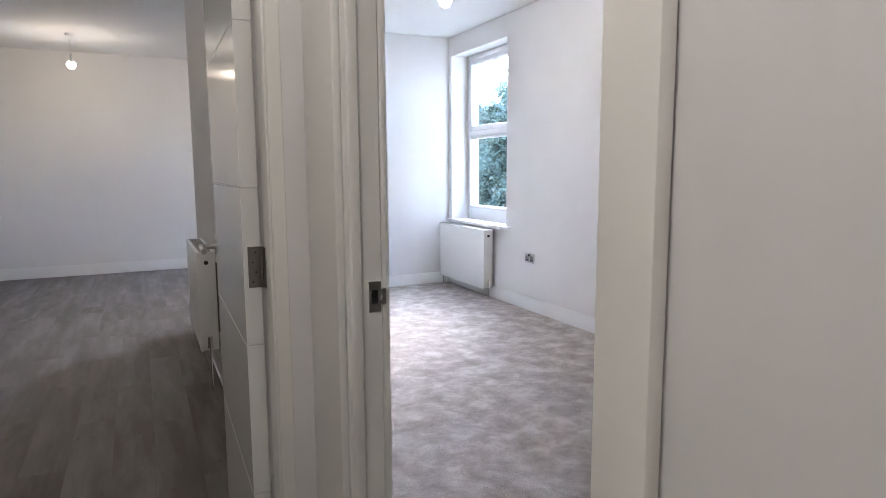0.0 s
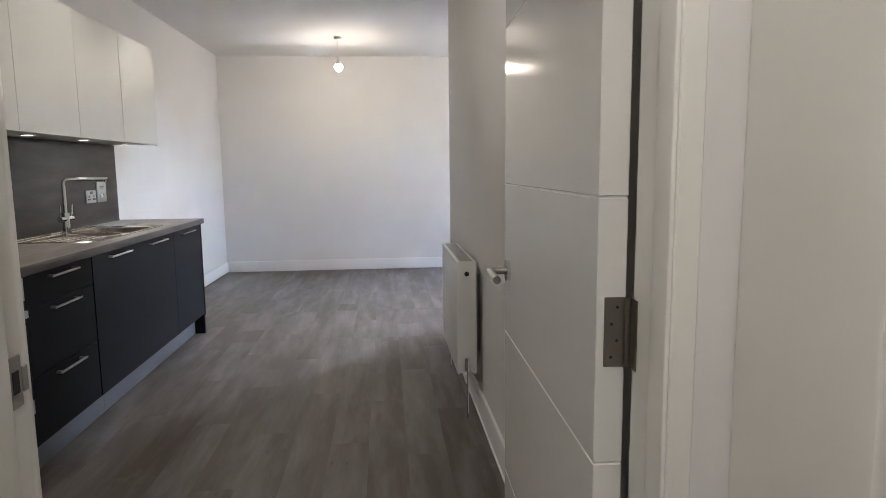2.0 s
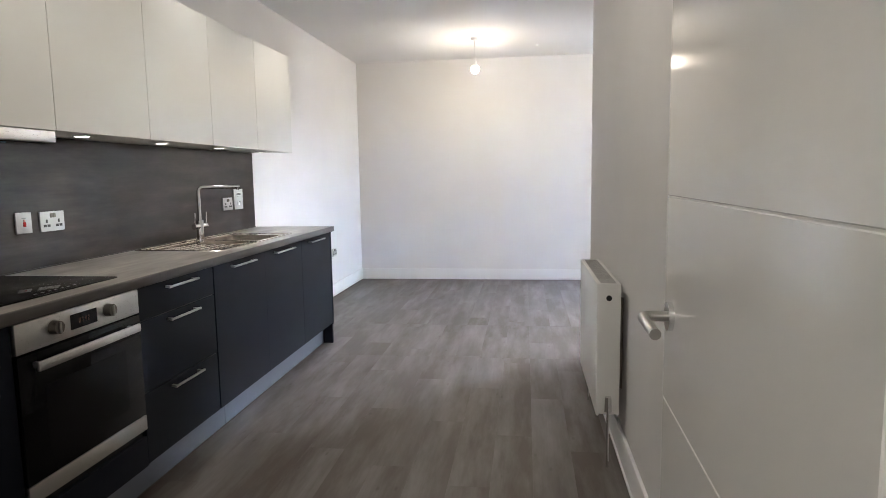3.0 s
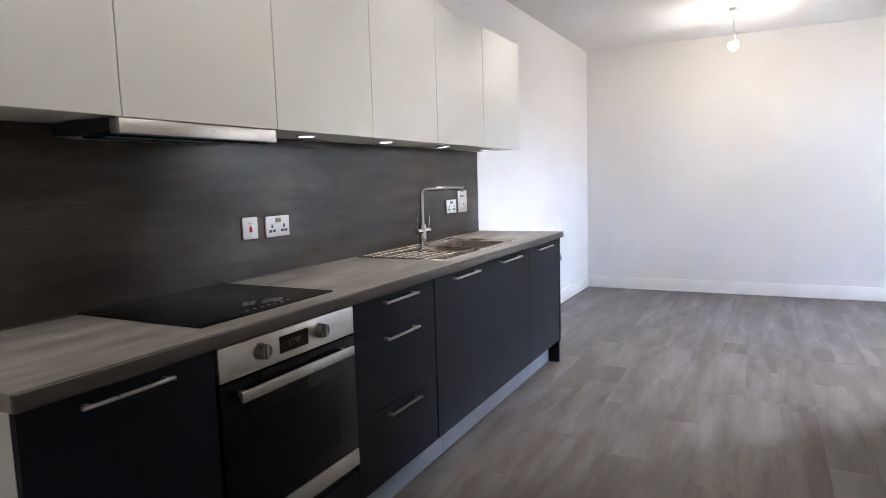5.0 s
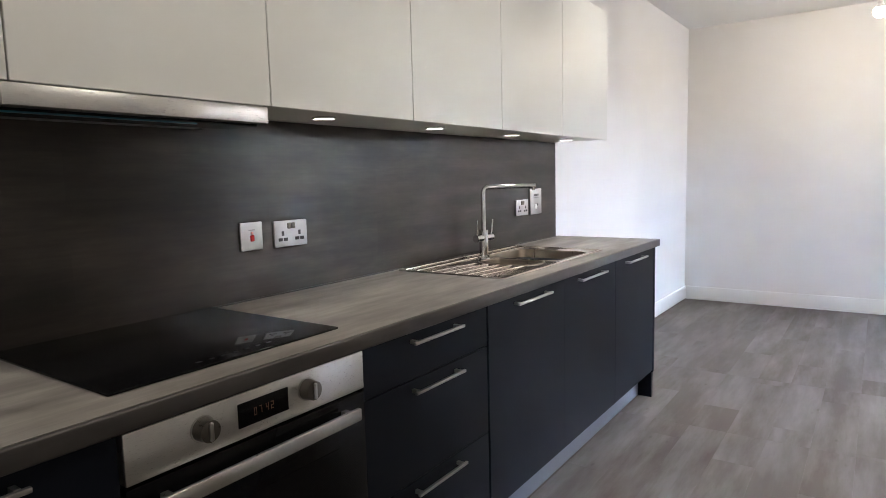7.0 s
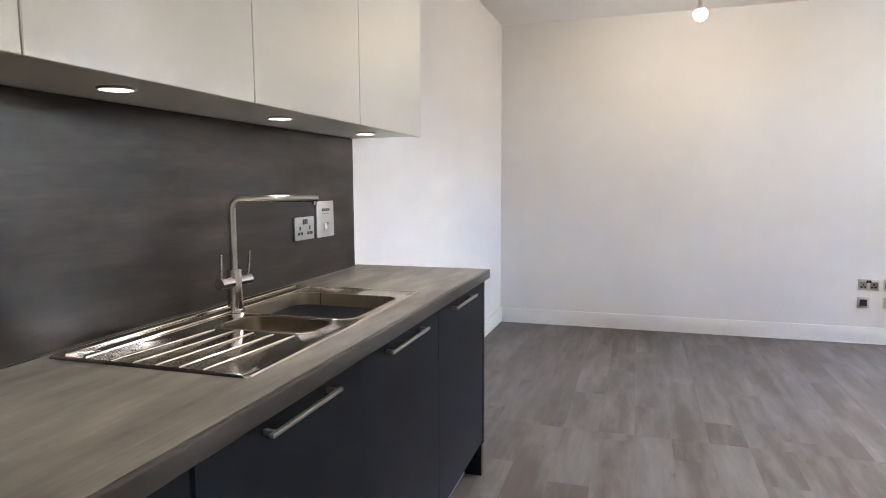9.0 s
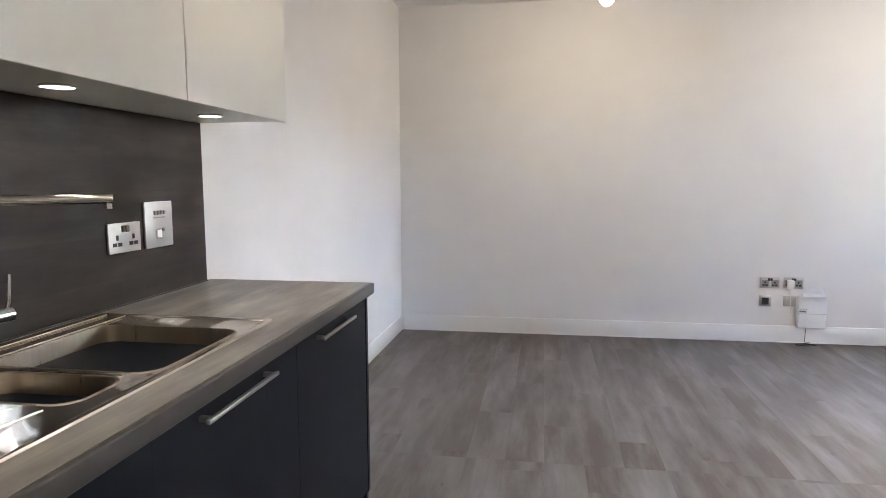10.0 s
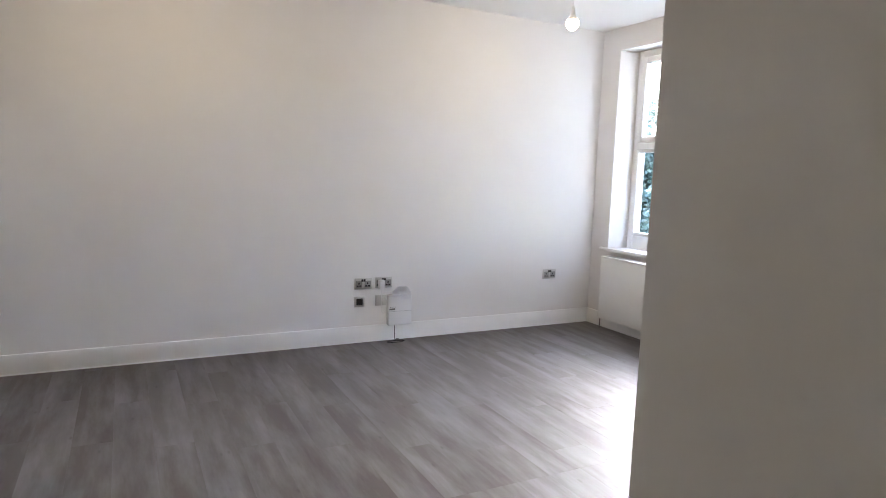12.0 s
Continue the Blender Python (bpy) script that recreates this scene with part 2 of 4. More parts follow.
def tube(bm, pts, r, n=12):
    """A round bar swept along points."""
    pts = [Vector(q) for q in pts]
    rings = []
    side = None
    for i, q in enumerate(pts):
        d = (pts[min(i + 1, len(pts) - 1)] - pts[max(i - 1, 0)]).normalized()
        if side is None:
            side = d.orthogonal().normalized()
        side = (side - d * side.dot(d)).normalized()
        up = d.cross(side)
        rings.append([bm.verts.new(q + r * (math.cos(a) * side + math.sin(a) * up)) for a in (2 * math.pi * k / n for k in range(n))])
    for a, b in zip(rings, rings[1:]):
        for k in range(n):
            bm.faces.new((a[k], a[(k + 1) % n], b[(k + 1) % n], b[k]))
    bm.faces.new(rings[0][::-1])
    bm.faces.new(rings[-1])
    return bm


def arc(c, u, v, r, a0, a1, n=8):
    """Points of an arc about c in the plane of u and v, angles in degrees."""
    c, u, v = Vector(c), Vector(u), Vector(v)
    return [c + r * (math.cos(radians(a0 + (a1 - a0) * k / n)) * u + math.sin(radians(a0 + (a1 - a0) * k / n)) * v) for k in range(n + 1)]


def box(*a):
    return bx(bmesh.new(), *a)


def thing(name, label, category, at=(0, 0, 0), turn=0.0, group="", kind=""):
    ob = new(name)
    ob.matrix_basis = pose(*at, 0, 0, turn)
    ob.empty_display_size = 0.1
    OFFSET[ob.name] = Vector((0, 0, 0))
    return tagged(ob, label, category, group, kind)


def part(name, bm, mat, parent=None, label="", smooth=True):
    """Links bm, in the thing's own coordinates, as one mesh under parent."""
    bmesh.ops.recalc_face_normals(bm, faces=bm.faces)
    me = bpy.data.meshes.new(name)
    cs = [vert.co for vert in bm.verts]
    lo = Vector([min(c[k] for c in cs) for k in range(3)])
    hi = Vector([max(c[k] for c in cs) for k in range(3)])
    mid = (lo + hi) / 2
    bm.transform(Matrix.Translation(-mid))
    bm.to_mesh(me)
    bm.free()
    me.materials.append(mat)
    if smooth:
        me.shade_smooth()
        me.set_sharp_from_angle(angle=radians(32))
    ob = new(name, me)
    if parent is not None:
        ob.parent = parent
        ob.location = mid - OFFSET[parent.name]
    else:
        ob.location = mid
    OFFSET[ob.name] = mid
    return tagged(ob, label)


def structure(name, bm, mat, label, category):
    return tagged(part(name, bm, mat), label, category, "", "structure")


# ---- the shell ----
H = 2.69
WEST, NORTH, EAST = -1.78, 8.94, 3.49
WIN_LIV, WIN_BED = (7.57, 8.71), (5.18, 6.33)
WIN_Z = (0.735, 2.49)

bm = box(-1.98, 3.79, NORTH, 9.14, 0, H)
structure("wall_north", bm, WALL, "white painted plaster wall of the living room", "wall")

bm = box(-1.98, WEST, 1.505, 6.27, 0, H)
r = bmesh.ops.create_cube(bm, size=1.0, matrix=Matrix.LocRotScale((-1.88, 7.605, H / 2), None, (0.2, 2.67, H)))
for vert in r["verts"]:
    if vert.co.x > -1.8:
        vert.co.x += 0.026 if vert.co.y > 8 else 0.0002
structure("wall_west", bm, WALL, "white painted plaster wall behind the kitchen run", "wall")

bm = bmesh.new()
for y0, y1 in ((-1.8, WIN_BED[0]), (WIN_BED[1], WIN_LIV[0]), (WIN_LIV[1], NORTH)):
    bx(bm, EAST, 3.79, y0, y1, 0, H)
for y0, y1 in (WIN_BED, WIN_LIV):
    bx(bm, EAST, 3.79, y0, y1, 0, WIN_Z[0] - 0.025)
    bx(bm, EAST, 3.79, y0, y1, WIN_Z[1], H)
for vert in bm.verts:
    for y0, y1 in (WIN_BED, WIN_LIV):
        if vert.co.x > 3.7:
            vert.co.y += 0.075 * (abs(vert.co.y - y0) < 1e-4) - 0.075 * (abs(vert.co.y - y1) < 1e-4)
structure("wall_east", bm, WALL, "white painted outer wall with two deep window openings", "wall")

DOOR_X = (-0.202, 0.650)
bm = box(-1.98, DOOR_X[0], 1.505, 1.590, 0, H)
bx(bm, DOOR_X[1], 0.865, 1.516, 1.590, 0, H)
bx(bm, DOOR_X[0], DOOR_X[1], 1.505, 1.590, 2.03, H)
structure("wall_hall_living", bm, WALL, "white painted partition with the living room doorway", "wall")

bm = box(0.765, 0.865, 1.590, 5.53, 0, H)
structure("wall_living_bedroom", bm, WALL, "white painted partition between living room and bedroom", "wall")
structure("wall_return", box(0.865, 2.05, 5.43, 5.53, 0, H), WALL, "white painted return of the partition wall", "wall")
structure("wall_alcove", box(1.95, 2.05, 5.53, 6.40, 0, H), WALL, "white painted side of the bedroom alcove", "wall")
structure("wall_bedroom_north", box(1.95, EAST, 6.40, 6.50, 0, H), WALL, "white painted end wall of the bedroom", "wall")

BED_Y = (0.483, 1.322)
bm = box(0.718, 0.79, -1.8, BED_Y[0], 0, H)
bx(bm, 0.718, 0.79, BED_Y[1], 1.516, 0, H)
bx(bm, 0.718, 0.79, BED_Y[0], BED_Y[1], 2.03, H)
structure("wall_hall_bedroom", bm, WALL, "white painted hall wall with the bedroom doorway", "wall")

structure("wall_bedroom_box", box(2.97, EAST, -1.8, 2.62, 0, H), WALL, "white boxed-out wall in the bedroom", "wall")
structure("wall_south", box(-0.40, 3.79, -2.0, -1.8, 0, H), WALL, "plain white end wall", "wall")
structure("wall_hall_west", box(-0.40, -0.30, -1.8, 1.505, 0, H), WALL, "plain white hall wall", "wall")
structure("ceiling", box(-1.98, 3.79, -2.0, 9.14, H, H + 0.12), CEIL, "smooth white painted ceiling", "ceiling")
floor = structure("floor", box(-1.98, 3.79, -2.0, 9.14, -0.15, -0.004), GREYPL, "grey-brown wood-effect vinyl plank floor", "floor")

carpet = bmesh.new()
bx(carpet, 0.79, EAST, -1.8, 5.43, -0.004, 0.010)
bx(carpet, 2.05, EAST, 5.43, 6.40, -0.004, 0.010)
bx(carpet, 0.75, 0.79, BED_Y[0], BED_Y[1], -0.004, 0.010)
structure("carpet_floor", carpet, CARPET, "mottled grey-brown fitted carpet in the bedroom", "carpet")


def skirting(bm, x0, x1, y0, y1):
    bx(bm, x0, x1, y0, y1, 0.0, 0.132, 0.007, 2)


T = 0.018
bm = bmesh.new()
skirting(bm, -1.755 + T, EAST - T, NORTH - T, NORTH)
before = set(bm.verts)
skirting(bm, WEST, WEST + T, 6.27, NORTH)
for vert in set(bm.verts) - before:
    vert.co.x += 0.0015 + 0.0245 * (vert.co.y - 6.27) / 2.67
skirting(bm, WEST, WEST + T, 5.87, 6.27)
skirting(bm, EAST - T, EAST, 6.5 + T, NORTH)
skirting(bm, 0.765 - T, 0.765, 1.590, 5.53)
skirting(bm, 0.765 - T, 1.95 - T, 5.53, 5.53 + T)
skirting(bm, 1.95 - T, 1.95, 5.53 + T, 6.5 + T)
skirting(bm, 1.95, EAST - T, 6.5, 6.5 + T)
skirting(bm, WEST + T, DOOR_X[0] - 0.045, 1.590, 1.590 + T)
bead = bmesh.new()
cyl(bead, (-1.735, NORTH - T - 0.001, 0.001), (EAST - T, NORTH - T - 0.001, 0.001), 0.0065, n=8)
cyl(bead, (EAST - T - 0.001, 6.53, 0.001), (EAST - T - 0.001, NORTH - T, 0.001), 0.0065, n=8)
cyl(bead, (0.765 - T - 0.001, 1.62, 0.001), (0.765 - T - 0.001, 5.54, 0.001), 0.0065, n=8)
structure("sealant_bead", bead, UPVC, "white sealant bead along the foot of the skirting", "sealant")
structure("baseboard", bm, TRIM, "white painted square-edged skirting board", "skirting")
bm = bmesh.new()
skirting(bm, EAST - T, EAST, 2.62 + T, 6.40 - T)
skirting(bm, 2.05, EAST, 6.40 - T, 6.40)
skirting(bm, 2.97 - T, 2.97, -1.8, 2.62 + T)
skirting(bm, 2.97, EAST, 2.62, 2.62 + T)
structure("baseboard_bedroom", bm, TRIM, "white painted skirting board above the carpet", "skirting")


# ---- windows ----
def window(name, y0, y1, label):
    w = thing(name, label, "window", (3.70, (y0 + y1) / 2, WIN_Z[0]), kind="structure")
    hw, h = (y1 - y0) / 2 - 0.052, WIN_Z[1] - WIN_Z[0]
    f, mid = 0.058, 0.925
    bm = bmesh.new()
    for s in (-1, 1):
        bx(bm, -0.035, 0.035, min(s * hw, s * (hw - f)), max(s * hw, s * (hw - f)), 0, h, 0.006, 2)
    bx(bm, -0.035, 0.035, -hw + f, hw - f, 0, 0.125, 0.006, 2)
    bx(bm, -0.035, 0.035, -hw + f, hw - f, h - f, h, 0.006, 2)
    part("window_frame", bm, UPVC, w)
    part("transom", bx(bmesh.new(), -0.045, 0.035, -hw + f, hw - f, mid - 0.03, mid + 0.03, 0.006, 2), UPVC, w)
    for a, b in ((0.125, mid - 0.03), (mid + 0.03, h - f)):
        bm = bmesh.new()
        g = 0.030 if a < mid - 0.1 else 0.052
        iw = hw - f
        for s in (-1, 1):
            bx(bm, -0.05, 0.012, min(s * iw, s * (iw - g)), max(s * iw, s * (iw - g)), a, b, 0.005, 2)
        bx(bm, -0.05, 0.012, -iw + g, iw - g, a, a + g, 0.005, 2)
        bx(bm, -0.05, 0.012, -iw + g, iw - g, b - g, b, 0.005, 2)
        part("sash", bm, UPVC, w)
        pane = part("pane", box(-0.012, -0.008, -iw + g, iw - g, a + g, b - g), GLASS, w, "clear glass pane")
        pane.visible_shadow = False
    part("window_handle", bx(bmesh.new(), -0.062, -0.05, -0.06, 0.06, mid + 0.040, mid + 0.058, 0.003, 2), UPVC, w)
    bm = bmesh.new()
    bx(bm, -0.26, -0.035, -hw, hw, -0.025, 0.0)
    bx(bm, -0.245, -0.211, -hw - 0.137, hw + 0.137, -0.025, 0.0, 0.008, 3)
    part("window_sill", bm, TRIM, w, "white painted window board with rounded nose")
    return w


window("window_living", *WIN_LIV, "white plastic-framed window over a deep white sill")
window("window_bedroom", *WIN_BED, "white plastic-framed window facing trees")


# ---- doorways ----
def lining(name, label, at, turn, width, depth, extra=0.0, face=0.067, height=2.0, near=None):
    """A door lining: opening along local x from 0 to width, local y through the wall. near: widths of the two boards on the near side."""
    near = near or (face, face)
    d = thing(name, label, "door frame", at, turn, kind="structure")
    bm = bx(bmesh.new(), -0.032, 0, 0, depth, 0, height + 0.03, 0.002)
    part("jamb", bm, JAMBPAINT, d)
    part("jamb", bx(bmesh.new(), width, width + 0.032, 0.024 if near[1] == 0 else 0, depth + extra, 0, height + 0.03, 0.002), JAMBPAINT, d)
    part("head", box(0, width, 0, depth, height, height + 0.03), JAMBPAINT, d)
    s0, s1 = -0.022, depth - 0.044
    part("stop", bx(bmesh.new(), 0, 0.010, -0.016 if near[1] == 0 else s0 + 0.03, s1, 0, height, 0.004, 3), JAMBPAINT, d)
    part("stop", bx(bmesh.new(), width - 0.007, width, 0.0245 if near[1] == 0 else s0 + 0.03, s1, 0, height, 0.003, 3), JAMBPAINT, d)
    part("stop", bx(bmesh.new(), 0.012, width - 0.012, s0 + 0.03, s1, height - 0.012, height, 0.003, 2), JAMBPAINT, d)
    for y0, y1 in ((-0.018, 0.0), (depth, depth + 0.018)):
        left, right = near if y0 < 0 else (face, face)
        for x0, x1 in ((-0.001 - left, -0.001), (width + 0.001, width + 0.001 + right)):
            if x1 - x0 < 0.002:
                continue
            e = extra if y0 > 0 and x0 > 0 else 0.0
            bm = bx(bmesh.new(), x0 + e, x1, y0, y1 + e, 0, height + 0.068, 0.005, 2)
            part("architrave", bm, JAMBPAINT, d)
        part("architrave", bx(bmesh.new(), -0.001, width + 0.001, y0, y1, height + 0.001, height + 0.068, 0.005, 2), JAMBPAINT, d)
    return d


def strike(parent, x, y, z, face):
    """A latch plate let into a jamb, its face along the parent's x (face is 1 or -1)."""
    bm = bx(bmesh.new(), min(x, x + face * 0.0025), max(x, x + face * 0.0025), y - 0.013, y + 0.013, z - 0.032, z + 0.032, 0.0008)
    pl = part("strike_plate", bm, HANDLESTEEL, parent, "satin steel latch plate")
    a = x + face * 0.0026
    part("latch_hole", box(min(a, a + face * 0.0006), max(a, a + face * 0.0006), y - 0.007, y + 0.006, z - 0.014, z + 0.014), BLACKPL, pl)
    part("plate_lip", bx(bmesh.new(), min(x, x + face * 0.004), max(x, x + face * 0.004), y + 0.013, y + 0.024, z - 0.016, z + 0.016, 0.001), HANDLESTEEL, pl)


living_frame = lining("door_1", "white painted door lining into the living room", (-0.172, 1.490, 0), 0, 0.790, 0.115, 0.027, 0.052, near=(0.052, 0))
strike(living_frame, 0.0, 0.092, 1.035, 1)
bedroom_frame = lining("door_2", "white painted door lining into the carpeted bedroom", (0.716, 1.29, 0), -90, 0.775, 0.076, near=(0.224, 0.067))
strike(bedroom_frame, 0.0, 0.060, 1.03, 1)

# the open living room door, hung on the lining's far side
leaf_door = thing("open_door", "white grooved panel door standing open against the wall", "door", (0.570, 1.644, 0.0), -1.3)
cuts = (0.012, 0.475, 0.86, 1.245, 1.63, 1.99)
bm = box(0.0015, 0.0405, 0.003, 0.759, 0.012, 1.99)
core = part("core", bm, GROOVE, leaf_door)
for a, b in zip(cuts, cuts[1:]):
    part("panel", bx(bmesh.new(), 0.0, 0.042, 0.0, 0.762, a + 0.0012, b - 0.0012, 0.0014), DOORPAINT, leaf_door)
for z in (0.24, 1.055, 1.78):
    h = part("hinge", bx(bmesh.new(), 0.011, 0.041, -0.0022, 0.0004, z - 0.05, z + 0.05, 0.0008), HINGESTEEL, leaf_door, "dull steel butt hinge")
    bm = bmesh.new()
    for k in range(5):
        cyl(bm, (0.0435, -0.004, z - 0.05 + k * 0.02), (0.0435, -0.004, z - 0.0304 + k * 0.02), 0.0048, n=12)
    part("knuckle", bm, HINGESTEEL, h)
    part("frame_leaf", bx(bmesh.new(), 0.0462, 0.0478, -0.030, -0.006, z - 0.05, z + 0.05, 0.0008), HINGESTEEL, h)
    bm = bmesh.new()
    for k, dz in enumerate((-0.036, -0.012, 0.012, 0.036)):
        cyl(bm, (0.021 + 0.008 * (k % 2), -0.0022, z + dz), (0.021 + 0.008 * (k % 2), -0.0027, z + dz), 0.0022, n=10)
    part("screw", bm, BLACKPL, h)
for s, x0 in ((-1, 0.0), (1, 0.042)):
    bm = cyl(bmesh.new(), (x0, 0.70, 1.030), (x0 + s * 0.009, 0.70, 1.030), 0.026, n=28)
    rose = part("handle_rose", bm, CHROME, leaf_door, "round chrome handle rose")
    xo = x0 + s * 0.052
    pts = [(x0 + s * 0.006, 0.70, 1.030), (xo - s * 0.016, 0.70, 1.030)]
    pts += arc((xo - s * 0.016, 0.684, 1.030), (0, 1, 0), (s, 0, 0), 0.016, 0, 90, 6)[1:]
    pts += [(xo, 0.565, 1.030)]
    part("lever", tube(bmesh.new(), pts, 0.0095, 14), HANDLESTEEL, rose, "satin steel lever")


# ---- kitchen ----
FRONT, BASE_TOP, FOOT = -1.170, 0.877, 0.160


def bar_handle(parent, x, y0, y1, z):
    """A straight bar handle on two posts, proud of the front towards +x."""
    h = part("handle", bx(bmesh.new(), x + 0.020, x + 0.030, y0, y1, z - 0.0045, z + 0.0045, 0.002, 2), HANDLESTEEL, parent, "brushed steel bar handle")
    for y in (y0 + 0.012, y1 - 0.022):
        part("post", bx(bmesh.new(), x - 0.001, x + 0.0205, y, y + 0.010, z - 0.005, z + 0.005), HANDLESTEEL, h)


def base_unit(name, label, y0, y1, fronts, handle=None, gaps=(0.0005, 0.0005), shell=None):
    """A floor cabinet. fronts: pairs of bottom and top heights. handle: y from, y to."""
    c = thing(name, label, "cabinet", (-1.46, (y0 + y1) / 2, 0), group="kitchen base units")
    o = Vector((-1.46, (y0 + y1) / 2, 0))
    a, b = y0 - o.y, y1 - o.y
    f = FRONT - o.x
    part("carcass", box(-0.29, f - (0.060 if gaps[1] > 0.004 else 0.021), a + 0.0005, b - 0.0005, 0.150, BASE_TOP), shell or DARKUNIT, c)
    for z0, z1 in fronts:
        fr = part("drawer_front" if len(fronts) > 1 else "door", bx(bmesh.new(), f - 0.019, f, a + gaps[0], b - gaps[1], z0 + 0.0018, z1 - 0.0018, 0.0012 if len(fronts) > 1 else 0.0003), DARKUNIT, c, "matt anthracite front")
        if handle:
            bar_handle(fr, f, handle[0] - o.y, handle[1] - o.y, z1 - 0.030)
    for y in (a + 0.06, b - 0.06):
        for x in (-0.24, 0.18):
            part("leg", cyl(bmesh.new(), (x, y, 0), (x, y, 0.15), 0.018, n=12), BLACKPL, c)
    return c


one = ((FOOT, BASE_TOP),)
base_unit("base_cabinet", "anthracite kitchen base cabinet with one door and bar handle", 2.318, 2.80, one, (2.43, 2.66), (0.001, 0.0015), LIGHTUNIT)
base_unit("drawer_unit", "anthracite kitchen drawer unit with three bar handles", 3.405, 4.012, ((FOOT, 0.449), (0.449, 0.739), (0.739, BASE_TOP)), (3.588, 3.832), (0.003, 0.009))
base_unit("base_cabinet", "anthracite kitchen base cabinet under the drainer", 4.012, 4.615, one, (4.18, 4.452), (0.002, 0.0001))
base_unit("base_cabinet", "anthracite kitchen base cabinet under the sink", 4.615, 5.215, one, (4.742, 5.044), (0.0001, 0.0009))
base_unit("base_cabinet", "anthracite kitchen base cabinet at the end of the run", 5.215, 5.838, one, (5.345, 5.642), (0.0009, 0.0005))

bm = bx(bmesh.new(), -1.772, FRONT + 0.002, 5.839, 5.862, 0.150, BASE_TOP, 0.001)
bx(bm, -1.772, -1.176, 5.839, 5.862, 0.0, 0.150)
panel = part("end_panel", bm, DARKUNIT)
tagged(panel, "matt anthracite end panel closing the kitchen run", "panel")
for y0, y1 in ((2.318, 4.20), (4.2015, 5.838)):
    plinth = part("plinth", bx(bmesh.new(), -1.268, -1.252, y0, y1, 0.002, 0.150, 0.001), PLINTH)
    tagged(plinth, "blue-grey plinth board under the kitchen units", "plinth", "plinth boards")

# oven housing and oven
oven = thing("built_in_oven", "stainless steel and black glass built-in oven", "oven", (-1.46, 3.1015, 0))
f = FRONT + 1.466
w2 = 0.297
part("housing", box(-0.29, f - 0.021, -0.298, 0.298, 0.150, BASE_TOP), BLACKPL, oven)
part("filler_panel", bx(bmesh.new(), f - 0.019, f, -w2, w2, FOOT, 0.283, 0.001), DARKUNIT, oven, "anthracite panel below the oven")
part("control_panel", bx(bmesh.new(), f - 0.019, f + 0.004, -w2, w2, 0.780, BASE_TOP - 0.004, 0.002, 2), STEEL, oven, "brushed steel control panel")
dr = part("oven_door", bx(bmesh.new(), f - 0.019, f + 0.004, -w2, w2, 0.372, 0.774, 0.002, 2), OVENGLASS, oven, "black glass oven door")
part("inner_window", bx(bmesh.new(), f + 0.0042, f + 0.0048, -0.20, 0.20, 0.43, 0.66, 0.0002), OVENGLASS, dr)
part("door_trim", bx(bmesh.new(), f - 0.019, f + 0.005, -w2, w2, 0.312, 0.370, 0.002, 2), STEEL, dr, "brushed steel strip")
hd = part("oven_handle", bx(bmesh.new(), f + 0.030, f + 0.042, -0.258, 0.246, 0.722, 0.752, 0.003, 2), STEEL, dr, "flat brushed steel handle")
for y in (-0.24, 0.215):
    part("handle_post", box(f + 0.003, f + 0.031, y, y + 0.015, 0.728, 0.746), STEEL, hd)
clock = part("clock_display", bx(bmesh.new(), f + 0.004, f + 0.006, -0.070, 0.058, 0.803, 0.853, 0.0006), BLACKGLASS, oven, "black clock display")
bm = bmesh.new()
SEG = {"0": "abcdef", "7": "abc", "4": "fgbc", "2": "abged", "1": "bc"}
for k, ch in enumerate("0742"):
    y = -0.032 + 0.013 * k + (0.004 if k > 1 else 0)
    z = 0.820
    for s in SEG[ch]:
        y0, y1, z0, z1 = {"a": (0, .007, .0145, .016), "d": (0, .007, 0, .0015), "g": (0, .007, .007, .0085), "f": (0, .0012, .008, .016), "b": (.0058, .007, .008, .016), "e": (0, .0012, 0, .008), "c": (.0058, .007, 0, .008)}[s]
        bx(bm, f + 0.0061, f + 0.0064, y + y0, y + y1, z + z0, z + z1)
part("digits", bm, CLOCKLED, clock, "dim amber digits")
for y in (-0.148, 0.112):
    k = part("knob", cyl(bmesh.new(), (f + 0.003, y, 0.832), (f + 0.030, y, 0.832), 0.0235, 0.021, 28), KNOBSTEEL, oven, "round dark steel knob")
    part("knob_grip", bx(bmesh.new(), f + 0.029, f + 0.036, y - 0.004, y + 0.004, 0.814, 0.850, 0.002), HANDLESTEEL, k)
    part("knob_ring", cyl(bmesh.new(), (f + 0.002, y, 0.832), (f + 0.006, y, 0.832), 0.026, n=28), HANDLESTEEL, k)

# worktop with the sink's hole, upstand of splashback
SX, SY = (-1.748, -1.245), (4.262, 5.258)
WT = (0.878, 0.916)
hx, hy = (-1.70, -1.262), (4.285, 5.235)
bm = bmesh.new()
gx, gy = (WEST + 0.002, hx[0], hx[1], -1.163), (2.310, hy[0], hy[1], 5.884)
net = [[[bm.verts.new((x, y, z)) for y in gy] for x in gx] for z in WT]
for i in range(3):
    for j in range(3):
        if (i, j) != (1, 1):
            for lev in net:
                bm.faces.new((lev[i][j], lev[i + 1][j], lev[i + 1][j + 1], lev[i][j + 1]))
for line in ([(i, 0) for i in range(4)] + [(3, j) for j in range(1, 4)] + [(i, 3) for i in (2, 1, 0)] + [(0, j) for j in (2, 1, 0)], [(1, 1), (2, 1), (2, 2), (1, 2), (1, 1)]):
    for (a, b), (c, e) in zip(line, line[1:]):
        bm.faces.new((net[0][a][b], net[0][c][e], net[1][c][e], net[1][a][b]))
worktop = part("worktop", bm, WORKTOP)
